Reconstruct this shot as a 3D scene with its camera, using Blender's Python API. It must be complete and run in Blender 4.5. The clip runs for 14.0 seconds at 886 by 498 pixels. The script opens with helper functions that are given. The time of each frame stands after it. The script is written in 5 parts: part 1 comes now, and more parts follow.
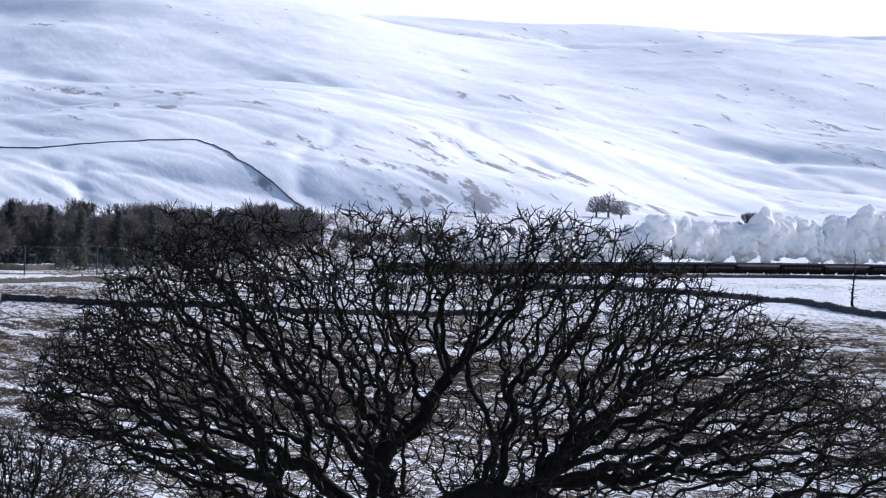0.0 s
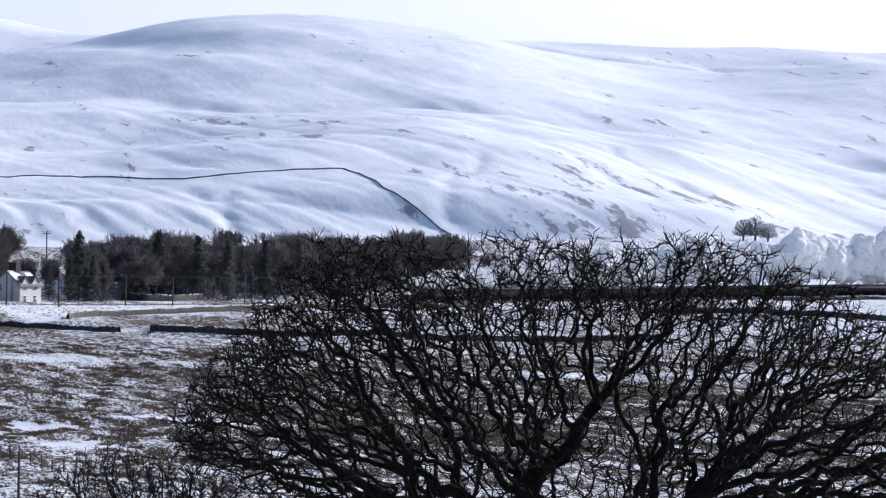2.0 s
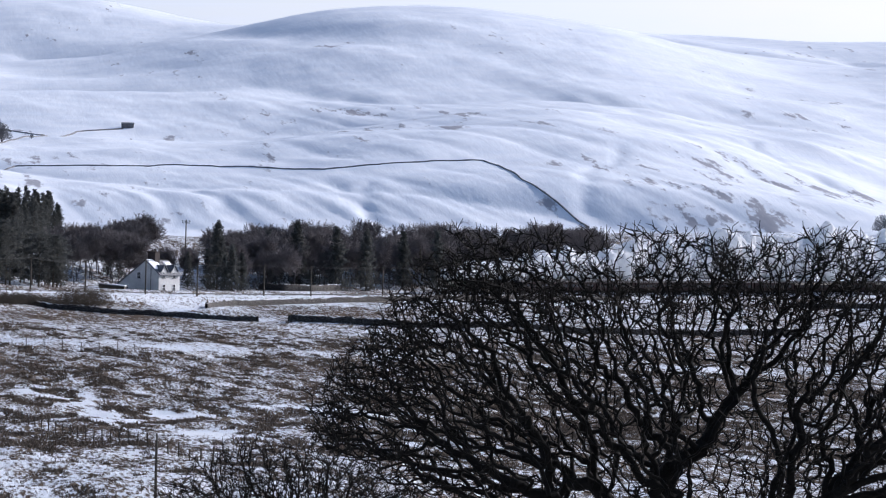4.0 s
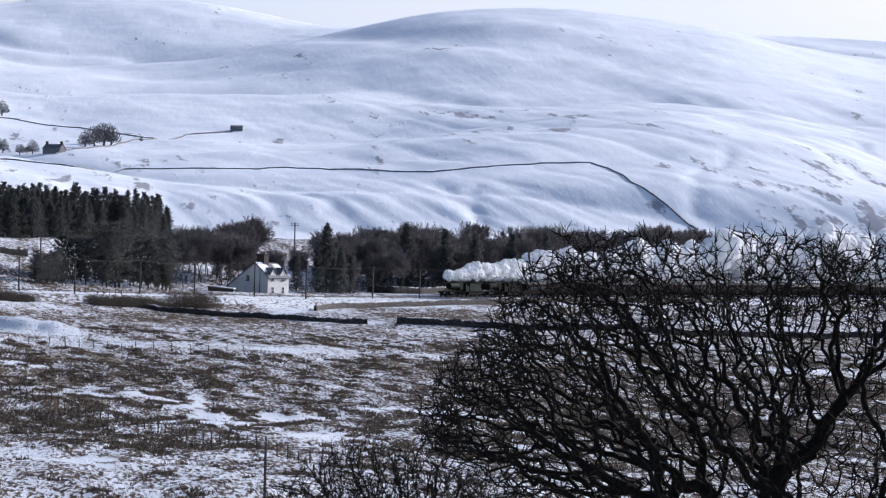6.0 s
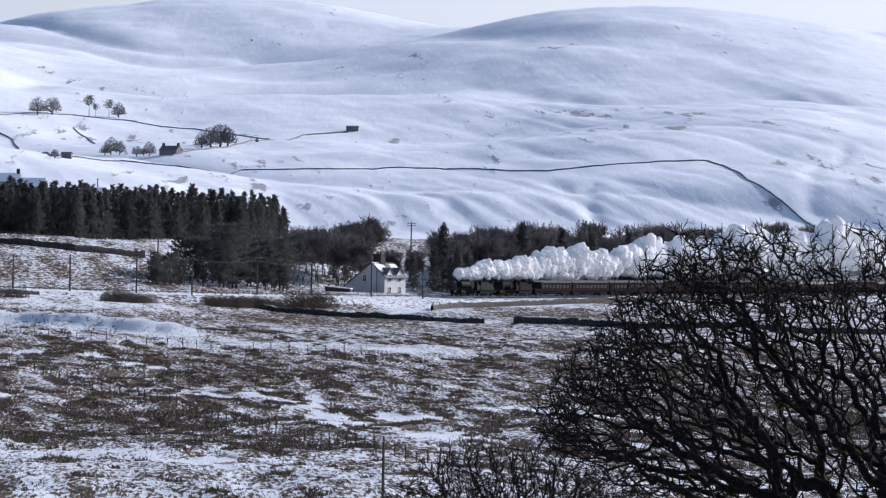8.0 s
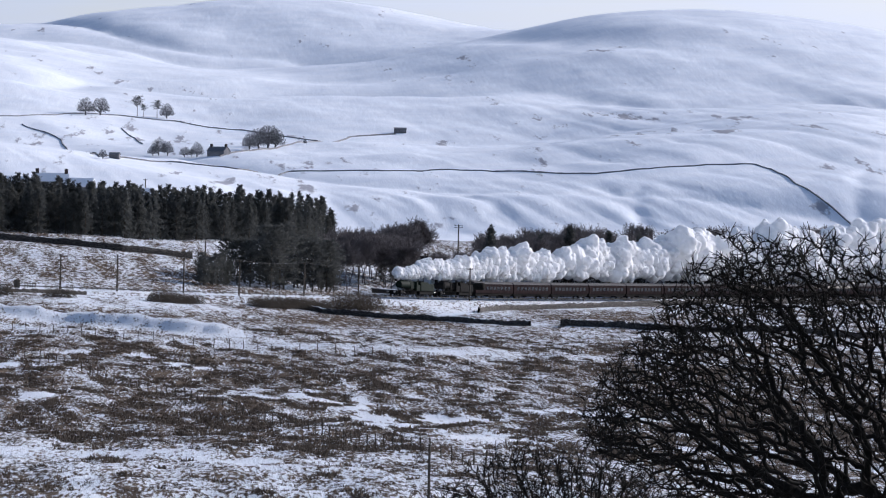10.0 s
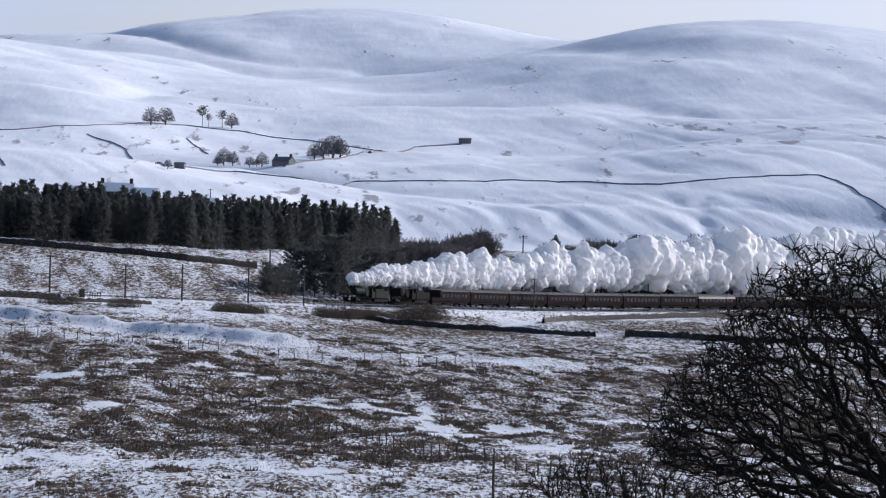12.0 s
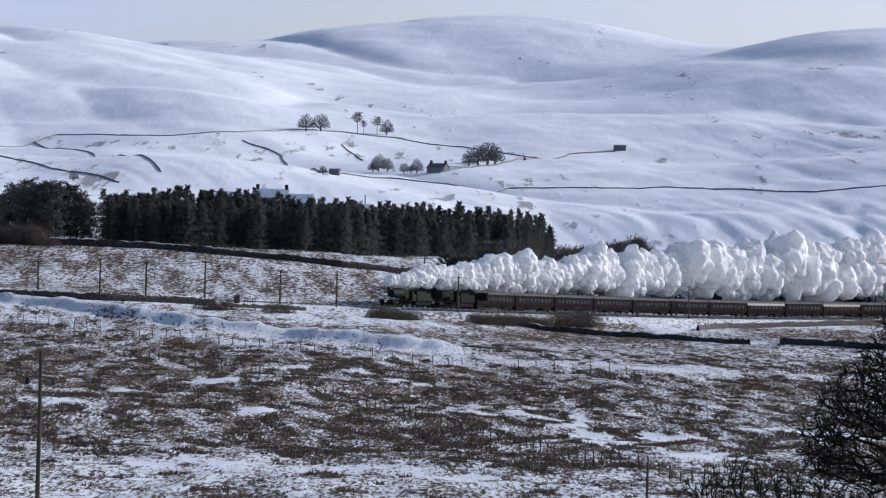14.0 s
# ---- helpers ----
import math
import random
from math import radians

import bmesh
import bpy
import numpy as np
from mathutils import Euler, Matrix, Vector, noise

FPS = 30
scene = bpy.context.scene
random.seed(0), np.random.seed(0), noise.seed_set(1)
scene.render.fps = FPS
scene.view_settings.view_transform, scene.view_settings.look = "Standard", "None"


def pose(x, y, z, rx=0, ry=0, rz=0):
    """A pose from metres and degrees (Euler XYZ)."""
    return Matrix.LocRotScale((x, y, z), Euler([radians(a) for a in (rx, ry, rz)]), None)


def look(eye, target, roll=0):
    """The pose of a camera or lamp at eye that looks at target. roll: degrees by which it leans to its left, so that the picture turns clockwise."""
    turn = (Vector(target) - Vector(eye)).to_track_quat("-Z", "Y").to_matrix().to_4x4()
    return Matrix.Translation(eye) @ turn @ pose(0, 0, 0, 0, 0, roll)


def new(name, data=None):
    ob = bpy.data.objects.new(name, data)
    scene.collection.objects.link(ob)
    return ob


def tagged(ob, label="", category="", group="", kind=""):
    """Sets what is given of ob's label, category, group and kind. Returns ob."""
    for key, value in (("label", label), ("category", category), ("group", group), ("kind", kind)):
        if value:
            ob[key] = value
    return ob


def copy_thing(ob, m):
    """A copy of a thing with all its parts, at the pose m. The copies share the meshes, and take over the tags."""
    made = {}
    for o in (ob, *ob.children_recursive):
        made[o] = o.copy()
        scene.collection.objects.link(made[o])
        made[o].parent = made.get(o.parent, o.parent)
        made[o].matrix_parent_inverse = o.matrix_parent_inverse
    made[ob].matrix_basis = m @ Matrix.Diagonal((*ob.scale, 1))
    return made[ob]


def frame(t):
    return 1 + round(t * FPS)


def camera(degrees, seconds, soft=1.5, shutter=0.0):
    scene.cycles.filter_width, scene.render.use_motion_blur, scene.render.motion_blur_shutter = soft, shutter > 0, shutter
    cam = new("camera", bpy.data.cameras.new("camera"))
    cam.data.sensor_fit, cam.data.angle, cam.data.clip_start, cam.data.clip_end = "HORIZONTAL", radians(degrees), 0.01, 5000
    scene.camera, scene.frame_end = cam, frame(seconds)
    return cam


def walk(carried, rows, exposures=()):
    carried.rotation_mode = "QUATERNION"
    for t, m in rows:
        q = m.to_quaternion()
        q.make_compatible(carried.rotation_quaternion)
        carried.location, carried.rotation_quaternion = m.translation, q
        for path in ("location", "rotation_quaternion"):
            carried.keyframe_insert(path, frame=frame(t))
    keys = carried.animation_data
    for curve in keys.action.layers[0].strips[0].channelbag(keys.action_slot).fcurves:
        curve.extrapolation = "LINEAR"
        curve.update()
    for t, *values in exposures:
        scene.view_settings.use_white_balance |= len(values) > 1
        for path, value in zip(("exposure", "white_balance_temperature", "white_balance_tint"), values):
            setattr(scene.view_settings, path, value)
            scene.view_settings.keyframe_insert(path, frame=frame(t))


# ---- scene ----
# One long lens on a tripod panning across a valley; bearings are told in marks of 1/7460 radian, right of the last view.
cam = camera(12.0, 14.0, 1.2)
MARK = 7460.0
EYE = 15.0
ROWS = [
    (0.0, -10.561, -0.313, 1.558),
    (0.5, -10.157, -0.198, 1.431),
    (1.0, -9.812, -0.118, 1.201),
    (1.5, -9.228, 0.003, 0.926),
    (2.0, -8.559, 0.003, 0.823),
    (2.5, -8.211, 0.016, 1.070),
    (3.0, -7.570, -0.019, 1.047),
    (3.5, -7.088, -0.130, 1.213),
    (6.0, -5.205, -0.140, 1.273),
    (6.5, -4.882, -0.201, 1.289),
    (7.0, -4.540, -0.225, 1.067),
    (7.5, -4.258, -0.125, 0.772),
    (8.0, -3.622, -0.180, 0.910),
    (8.5, -3.289, -0.250, 1.078),
    (11.0, -2.543, -0.116, 1.376),
    (11.5, -2.233, -0.132, 1.453),
    (12.0, -2.100, -0.041, 1.328),
    (12.5, -1.743, -0.153, 1.279),
    (13.0, -1.125, -0.275, 1.278),
    (13.5, -0.344, -0.158, 1.378),
    (14.0, 0.000, 0.000, 1.500),
]
EXPOSURES = [(t, e, 5900, 17) for t, e in ((0.0, 0.42), (1.5, 0.36), (3.0, 0.27), (6.5, 0.23), (8.5, 0.16), (11.0, 0.09), (14.0, -0.05))]
walk(cam, [(t, pose(0, 0, EYE, 0, 0, yaw) @ pose(0, 0, 0, 90 + pitch) @ pose(0, 0, 0, 0, 0, roll)) for t, yaw, pitch, roll in ROWS], EXPOSURES)

# ---- world and sun ----
SUN_BEARING, SUN_HEIGHT = 54.0, 20.0
world = bpy.data.worlds.new("sky")
scene.world = world
world.use_nodes = True


def build_sky():
    nt = world.node_tree
    nodes, links = nt.nodes, nt.links
    nodes.clear()
    out = nodes.new("ShaderNodeOutputWorld")
    bg = nodes.new("ShaderNodeBackground")
    sky = nodes.new("ShaderNodeTexSky")
    sky.sky_type = "NISHITA"
    sky.sun_disc = False
    sky.sun_elevation = radians(SUN_HEIGHT)
    sky.sun_rotation = radians(SUN_BEARING)
    sky.dust_density = 1.5
    coord = nodes.new("ShaderNodeTexCoord")
    stretch = nodes.new("ShaderNodeMapping")
    stretch.inputs["Scale"].default_value = (5.0, 5.0, 26.0)
    clouds = nodes.new("ShaderNodeTexNoise")
    clouds.inputs["Scale"].default_value = 1.0
    clouds.inputs["Detail"].default_value = 6.0
    clouds.inputs["Roughness"].default_value = 0.55
    ramp = nodes.new("ShaderNodeValToRGB")
    ramp.color_ramp.elements[0].position = 0.32
    ramp.color_ramp.elements[1].position = 0.62
    ramp.color_ramp.elements[0].color = (0.45, 0.45, 0.45, 1)
    mix = nodes.new("ShaderNodeMix")
    mix.data_type = "RGBA"
    links.new(coord.outputs["Generated"], stretch.inputs["Vector"])
    links.new(stretch.outputs["Vector"], clouds.inputs["Vector"])
    links.new(clouds.outputs["Fac"], ramp.inputs["Fac"])
    # cloud lies low round the horizon, clear blue overhead
    split = nodes.new("ShaderNodeSeparateXYZ")
    links.new(coord.outputs["Generated"], split.inputs[0])
    low = nodes.new("ShaderNodeMapRange")
    low.interpolation_type = "SMOOTHSTEP"
    low.inputs["From Min"].default_value = 0.10
    low.inputs["From Max"].default_value = 0.30
    low.inputs["To Min"].default_value = 1.0
    low.inputs["To Max"].default_value = 0.03
    links.new(split.outputs["Z"], low.inputs["Value"])
    # low cloud is greyer away from the sun
    lit = nodes.new("ShaderNodeMapRange")
    lit.inputs["From Min"].default_value = -0.05
    lit.inputs["From Max"].default_value = 0.28
    links.new(split.outputs["X"], lit.inputs["Value"])
    tint = nodes.new("ShaderNodeMix")
    tint.data_type = "RGBA"
    tint.inputs[6].default_value = (4.8, 5.5, 6.9, 1)
    tint.inputs[7].default_value = (7.4, 7.8, 8.4, 1)
    links.new(lit.outputs["Result"], tint.inputs[0])
    links.new(tint.outputs[2], mix.inputs[7])
    share = nodes.new("ShaderNodeMath")
    share.operation = "MULTIPLY"
    links.new(ramp.outputs["Color"], share.inputs[0])
    links.new(low.outputs["Result"], share.inputs[1])
    links.new(share.outputs[0], mix.inputs[0])
    links.new(sky.outputs["Color"], mix.inputs[6])
    links.new(mix.outputs[2], bg.inputs["Color"])
    bg.inputs["Strength"].default_value = 0.112
    links.new(bg.outputs["Background"], out.inputs["Surface"])


build_sky()
sun_lamp = bpy.data.lights.new("sun", "SUN")
sun_lamp.energy = 5.0
sun_lamp.angle = radians(0.5)
sun_lamp.color = (1.0, 0.95, 0.88)
sun = new("sun", sun_lamp)
sb, se = radians(SUN_BEARING), radians(SUN_HEIGHT)
sun.matrix_world = look((0, 0, 200), Vector((0, 0, 200)) - Vector((math.sin(sb) * math.cos(se), math.cos(sb) * math.cos(se), math.sin(se))))


# ---- materials ----
def shader(name):
    m = bpy.data.materials.new(name)
    m.use_nodes = True
    nt = m.node_tree
    return m, nt, nt.nodes["Principled BSDF"]


def noise_node(nt, scale, detail=5.0, rough=0.6, stretch=None, source="Object"):
    coord = nt.nodes.new("ShaderNodeTexCoord")
    n = nt.nodes.new("ShaderNodeTexNoise")
    n.inputs["Scale"].default_value = scale
    n.inputs["Detail"].default_value = detail
    n.inputs["Roughness"].default_value = rough
    vec = coord.outputs[source]
    if stretch:
        mp = nt.nodes.new("ShaderNodeMapping")
        mp.inputs["Scale"].default_value = stretch
        nt.links.new(vec, mp.inputs["Vector"])
        vec = mp.outputs["Vector"]
    nt.links.new(vec, n.inputs["Vector"])
    return n.outputs["Fac"]


def ramp_node(nt, fac, stops):
    r = nt.nodes.new("ShaderNodeValToRGB")
    e = r.color_ramp.elements
    while len(e) < len(stops):
        e.new(0.5)
    for k, (p, c) in enumerate(stops):
        e[k].position = p
        e[k].color = (*c, 1) if len(c) == 3 else c
    nt.links.new(fac, r.inputs["Fac"])
    return r.outputs["Color"]


def math_node(nt, op, a, b, clamp=False):
    n = nt.nodes.new("ShaderNodeMath")
    n.operation = op
    n.use_clamp = clamp
    for k, v in enumerate((a, b)):
        if isinstance(v, (int, float)):
            n.inputs[k].default_value = v
        else:
            nt.links.new(v, n.inputs[k])
    return n.outputs[0]


def mix_colors(nt, fac, a, b, blend="MIX"):
    n = nt.nodes.new("ShaderNodeMix")
    n.data_type = "RGBA"
    n.blend_type = blend
    for k, v in ((0, fac), (6, a), (7, b)):
        if isinstance(v, (int, float)):
            n.inputs[k].default_value = v
        elif isinstance(v, tuple):
            n.inputs[k].default_value = (*v, 1)
        else:
            nt.links.new(v, n.inputs[k])
    return n.outputs[2]


def bump_node(nt, bsdf, height, strength, distance):
    b = nt.nodes.new("ShaderNodeBump")
    b.inputs["Strength"].default_value = strength
    b.inputs["Distance"].default_value = distance
    nt.links.new(height, b.inputs["Height"])
    nt.links.new(b.outputs["Normal"], bsdf.inputs["Normal"])


def rough_paint(name, dark, light, scale, roughness=0.8, bump=0.3, depth=0.02, metallic=0.0, stretch=None, per_object=0.0, gloss=0.3):
    m, nt, bsdf = shader(name)
    big = noise_node(nt, scale, 4, 0.6, stretch)
    fine = noise_node(nt, scale * 7, 4, 0.65, stretch)
    both = math_node(nt, "ADD", math_node(nt, "MULTIPLY", big, 0.6), math_node(nt, "MULTIPLY", fine, 0.4))
    col = ramp_node(nt, both, [(0.34, dark), (0.66, light)])
    if per_object:
        info = nt.nodes.new("ShaderNodeObjectInfo")
        v = math_node(nt, "ADD", math_node(nt, "MULTIPLY", info.outputs["Random"], per_object), 1 - per_object / 2)
        grey = nt.nodes.new("ShaderNodeCombineColor")
        for k in range(3):
            nt.links.new(v, grey.inputs[k])
        col = mix_colors(nt, 1.0, col, grey.outputs[0], "MULTIPLY")
    nt.links.new(col, bsdf.inputs["Base Color"])
    bsdf.inputs["Roughness"].default_value = roughness
    bsdf.inputs["Metallic"].default_value = metallic
    bsdf.inputs["Specular IOR Level"].default_value = gloss
    bump_node(nt, bsdf, both, bump, depth)
    return m


def build_ground_material():
    m, nt, bsdf = shader("snowy_moor")
    cover = nt.nodes.new("ShaderNodeAttribute")
    cover.attribute_name = "cover"
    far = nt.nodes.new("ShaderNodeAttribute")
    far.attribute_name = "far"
    # moor grass: tussocks of half a metre, streaks of some metres, patches of thirty
    tuss = noise_node(nt, 3.6, 5, 0.72, (1.0, 0.12, 1.0))
    streak = noise_node(nt, 0.5, 6, 0.7, (1.0, 0.14, 1.0))
    near_mix = math_node(nt, "ADD", math_node(nt, "MULTIPLY", tuss, 0.72), math_node(nt, "MULTIPLY", streak, 0.28))
    # fell side: heather and scree breaking through over tens of metres
    turned = nt.nodes.new("ShaderNodeTexCoord")
    slant = nt.nodes.new("ShaderNodeMapping")
    slant.inputs["Rotation"].default_value = (0, 0, radians(-28))
    slant.inputs["Scale"].default_value = (1.0, 0.10, 1.0)
    nt.links.new(turned.outputs["Object"], slant.inputs["Vector"])
    flecks = nt.nodes.new("ShaderNodeTexNoise")
    flecks.inputs["Scale"].default_value = 0.07
    flecks.inputs["Detail"].default_value = 6.0
    flecks.inputs["Roughness"].default_value = 0.68
    nt.links.new(slant.outputs["Vector"], flecks.inputs["Vector"])
    fell_a = flecks.outputs["Fac"]
    fell_b = noise_node(nt, 0.0075, 5, 0.55, (1.0, 0.5, 1.0))
    mid = nt.nodes.new("ShaderNodeAttribute")
    mid.attribute_name = "mid"
    field = noise_node(nt, 2.4, 6, 0.8, (0.5, 0.10, 1.0))
    blend = nt.nodes.new("ShaderNodeMix")
    nt.links.new(math_node(nt, "MULTIPLY", mid.outputs["Fac"], 0.65), blend.inputs[0])
    nt.links.new(near_mix, blend.inputs[2])
    nt.links.new(field, blend.inputs[3])
    near_mix = blend.outputs[0]
    far_mix = math_node(nt, "ADD", math_node(nt, "MULTIPLY", fell_a, 0.7), math_node(nt, "MULTIPLY", fell_b, 0.3))
    both = nt.nodes.new("ShaderNodeMix")
    nt.links.new(far.outputs["Fac"], both.inputs[0])
    nt.links.new(near_mix, both.inputs[2])
    nt.links.new(far_mix, both.inputs[3])
    spread = math_node(nt, "MULTIPLY", math_node(nt, "SUBTRACT", both.outputs[0], 0.5), 4.6)
    level = math_node(nt, "SUBTRACT", math_node(nt, "ADD", spread, cover.outputs["Fac"]), 0.5)
    mask = math_node(nt, "MULTIPLY", level, 6.0, True)
    grass_tone = noise_node(nt, 0.5, 5, 0.7, (1.0, 0.2, 1.0))
    grass = ramp_node(nt, grass_tone, [(0.3, (0.040, 0.029, 0.023)), (0.5, (0.095, 0.071, 0.053)), (0.72, (0.20, 0.155, 0.108))])
    snow_tone = noise_node(nt, 0.05, 4, 0.6)
    snow = ramp_node(nt, snow_tone, [(0.3, (0.71, 0.76, 0.83)), (0.7, (0.83, 0.86, 0.90))])
    # Growth pales to blue-grey with distance: haze put into the colour.
    hazed_heather = mix_colors(nt, far.outputs["Fac"], grass, (0.34, 0.345, 0.38))
    nt.links.new(mix_colors(nt, mask, snow, hazed_heather), bsdf.inputs["Base Color"])
    bsdf.inputs["Roughness"].default_value = 0.95
    bsdf.inputs["Specular IOR Level"].default_value = 0.03
    fine = noise_node(nt, 3.2, 3, 0.6)
    h = math_node(nt, "ADD", math_node(nt, "MULTIPLY", mask, 0.5), math_node(nt, "ADD", fine, math_node(nt, "MULTIPLY", tuss, 1.2)))
    hh = nt.nodes.new("ShaderNodeMix")
    nt.links.new(far.outputs["Fac"], hh.inputs[0])
    nt.links.new(math_node(nt, "MULTIPLY", h, 0.3), hh.inputs[2])
    nt.links.new(math_node(nt, "MULTIPLY", far_mix, 0.9), hh.inputs[3])
    bump_node(nt, bsdf, hh.outputs[0], 0.85, 1.0)
    return m


GROUND = build_ground_material()
BARK = rough_paint("oak_bark", (0.004, 0.0038, 0.0035), (0.018, 0.016, 0.013), 6.0, 0.9, 0.5, 0.02, gloss=0.1)
TWIG = rough_paint("twig_bark", (0.005, 0.0045, 0.004), (0.017, 0.014, 0.011), 9.0, 0.85, 0.2, 0.01, gloss=0.1)
FAR_TWIG = rough_paint("birch_twigs", (0.085, 0.077, 0.080), (0.19, 0.170, 0.170), 0.6, 0.9, 0.2, 0.02, per_object=0.4, gloss=0.1)
# Needle colour raised and greyed, standing in for haze over the woods.
HAZED_NEEDLES = rough_paint("hazed_pine_needles", (0.056, 0.060, 0.063), (0.118, 0.122, 0.110), 0.9, 0.8, 0.3, 0.05, per_object=0.5, gloss=0.1)


def let_light_through(mat, share):
    """Thin needles pass part of the light on."""
    nt = mat.node_tree
    bsdf = nt.nodes["Principled BSDF"]
    thin = nt.nodes.new("ShaderNodeBsdfTranslucent")
    nt.links.new(bsdf.inputs["Base Color"].links[0].from_socket, thin.inputs["Color"])
    both = nt.nodes.new("ShaderNodeMixShader")
    both.inputs[0].default_value = share
    nt.links.new(bsdf.outputs[0], both.inputs[1])
    nt.links.new(thin.outputs[0], both.inputs[2])
    nt.links.new(both.outputs[0], nt.nodes["Material Output"].inputs["Surface"])


let_light_through(HAZED_NEEDLES, 0.4)
STONE = rough_paint("drystone", (0.032, 0.031, 0.031), (0.13, 0.122, 0.115), 1.6, 0.9, 0.8, 0.08)


def add_stones(mat, size):
    """Breaks a stone material into rough courses with dark gaps."""
    nt = mat.node_tree
    bsdf = nt.nodes["Principled BSDF"]
    coord = nt.nodes.new("ShaderNodeTexCoord")
    mp = nt.nodes.new("ShaderNodeMapping")
    mp.inputs["Scale"].default_value = (1, 1, 1.9)
    cells = nt.nodes.new("ShaderNodeTexVoronoi")
    cells.inputs["Scale"].default_value = 1 / size
    nt.links.new(coord.outputs["Object"], mp.inputs["Vector"])
    nt.links.new(mp.outputs["Vector"], cells.inputs["Vector"])
    gaps = ramp_node(nt, cells.outputs["Distance"], [(0.25, (1, 1, 1)), (0.75, (0.25, 0.25, 0.25))])
    tone = ramp_node(nt, cells.outputs["Color"], [(0.1, (0.35, 0.34, 0.34)), (0.9, (1.25, 1.2, 1.15))])
    old = bsdf.inputs["Base Color"].links[0].from_socket
    both = mix_colors(nt, 1.0, mix_colors(nt, 1.0, old, gaps, "MULTIPLY"), tone, "MULTIPLY")
    nt.links.new(both, bsdf.inputs["Base Color"])


add_stones(STONE, 0.38)
SNOW = rough_paint("packed_snow", (0.78, 0.80, 0.84), (0.87, 0.88, 0.90), 0.6, 0.7, 0.4, 0.06)
POLE = rough_paint("creosoted_timber", (0.035, 0.028, 0.022), (0.10, 0.085, 0.068), 3.0, 0.85, 0.4, 0.01, stretch=(1, 1, 0.2))
WIRE = rough_paint("weathered_wire", (0.03, 0.03, 0.03), (0.07, 0.07, 0.07), 2.0, 0.8, 0.1, 0.01)
BUSH_TWIG = rough_paint("thorn_twigs", (0.050, 0.042, 0.035), (0.15, 0.126, 0.100), 0.8, 0.9, 0.2, 0.02, per_object=0.4, gloss=0.1)
FELL_STONE = rough_paint("fell_stone", (0.08, 0.08, 0.085), (0.20, 0.20, 0.21), 0.6, 0.9, 0.6, 0.1)
# Paler, bluish twigs for the fell trees: distance haze put into the colour.
HAZED_TWIG = rough_paint("hazed_fell_twigs", (0.075, 0.078, 0.088), (0.14, 0.143, 0.155), 0.6, 0.9, 0.2, 0.02, per_object=0.3)
GRASS = rough_paint("moor_grass", (0.042, 0.031, 0.025), (0.19, 0.145, 0.103), 0.5, 0.9, 0.2, 0.02)


# ---- small builders ----
def mesh_from(name, verts, faces, material, smooth=False):
    me = bpy.data.meshes.new(name)
    me.from_pydata([tuple(v) for v in verts], [], [tuple(f) for f in faces])
    me.materials.append(material)
    if smooth:
        me.polygons.foreach_set("use_smooth", [True] * len(me.polygons))
    me.update()
    return me


def part(name, bm, material, parent, label=""):
    me = bpy.data.meshes.new(name)
    bm.to_mesh(me)
    bm.free()
    me.materials.append(material)
    ob = new(name, me)
    ob.parent = parent
    if label:
        ob["label"] = label
    return ob


def part_mesh(name, me, parent, label=""):
    ob = new(name, me)
    ob.parent = parent
    if label:
        ob["label"] = label
    return ob


def add_box(bm, x0, y0, z0, x1, y1, z1, bevel=0.0):
    m = Matrix.Translation(((x0 + x1) / 2, (y0 + y1) / 2, (z0 + z1) / 2)) @ Matrix.Diagonal((x1 - x0, y1 - y0, z1 - z0, 1))
    r = bmesh.ops.create_cube(bm, size=1, matrix=m)
    if bevel:
        es = list({e for v in r["verts"] for e in v.link_edges})
        bmesh.ops.bevel(bm, geom=es, offset=bevel, segments=2, affect="EDGES")


def add_tube(bm, a, b, r0, r1, sides=8):
    a, b = Vector(a), Vector(b)
    d = b - a
    turn = d.to_track_quat("Z", "Y").to_matrix().to_4x4()
    bmesh.ops.create_cone(bm, cap_ends=True, segments=sides, radius1=r0, radius2=r1, depth=d.length, matrix=Matrix.Translation((a + b) / 2) @ turn)


def tubes(name, segs, material, sides=5):
    """One mesh of many short tapered tubes: rows of ax ay az ra bx by bz rb."""
    s = np.asarray(segs, float)
    a, ra, b, rb = s[:, 0:3], s[:, 3], s[:, 4:7], s[:, 7]
    d = b - a
    d /= np.maximum(np.linalg.norm(d, axis=1, keepdims=True), 1e-9)
    ref = np.where(np.abs(d[:, 2:3]) < 0.9, np.array([[0, 0, 1.0]]), np.array([[1.0, 0, 0]]))
    u = np.cross(d, ref)
    u /= np.linalg.norm(u, axis=1, keepdims=True)
    w = np.cross(d, u)
    n = len(s)
    ang = np.arange(sides) * 2 * np.pi / sides
    ring = u[:, None] * np.cos(ang)[None, :, None] + w[:, None] * np.sin(ang)[None, :, None]
    # thick pieces overlap a little at their joints
    lap = np.where(ra > 0.05, 0.35, 0.0)[:, None]
    a, b = a - d * ra[:, None] * lap, b + d * rb[:, None] * lap
    va = a[:, None] + ring * ra[:, None, None]
    vb = b[:, None] + ring * rb[:, None, None]
    verts = np.concatenate([va, vb], 1).reshape(-1, 3)
    k = np.arange(sides)
    quad = np.stack([k, (k + 1) % sides, (k + 1) % sides + sides, k + sides], 1)
    faces = (np.arange(n)[:, None, None] * 2 * sides + quad[None]).reshape(-1, 4)
    return quads(name, verts, faces, material, True)


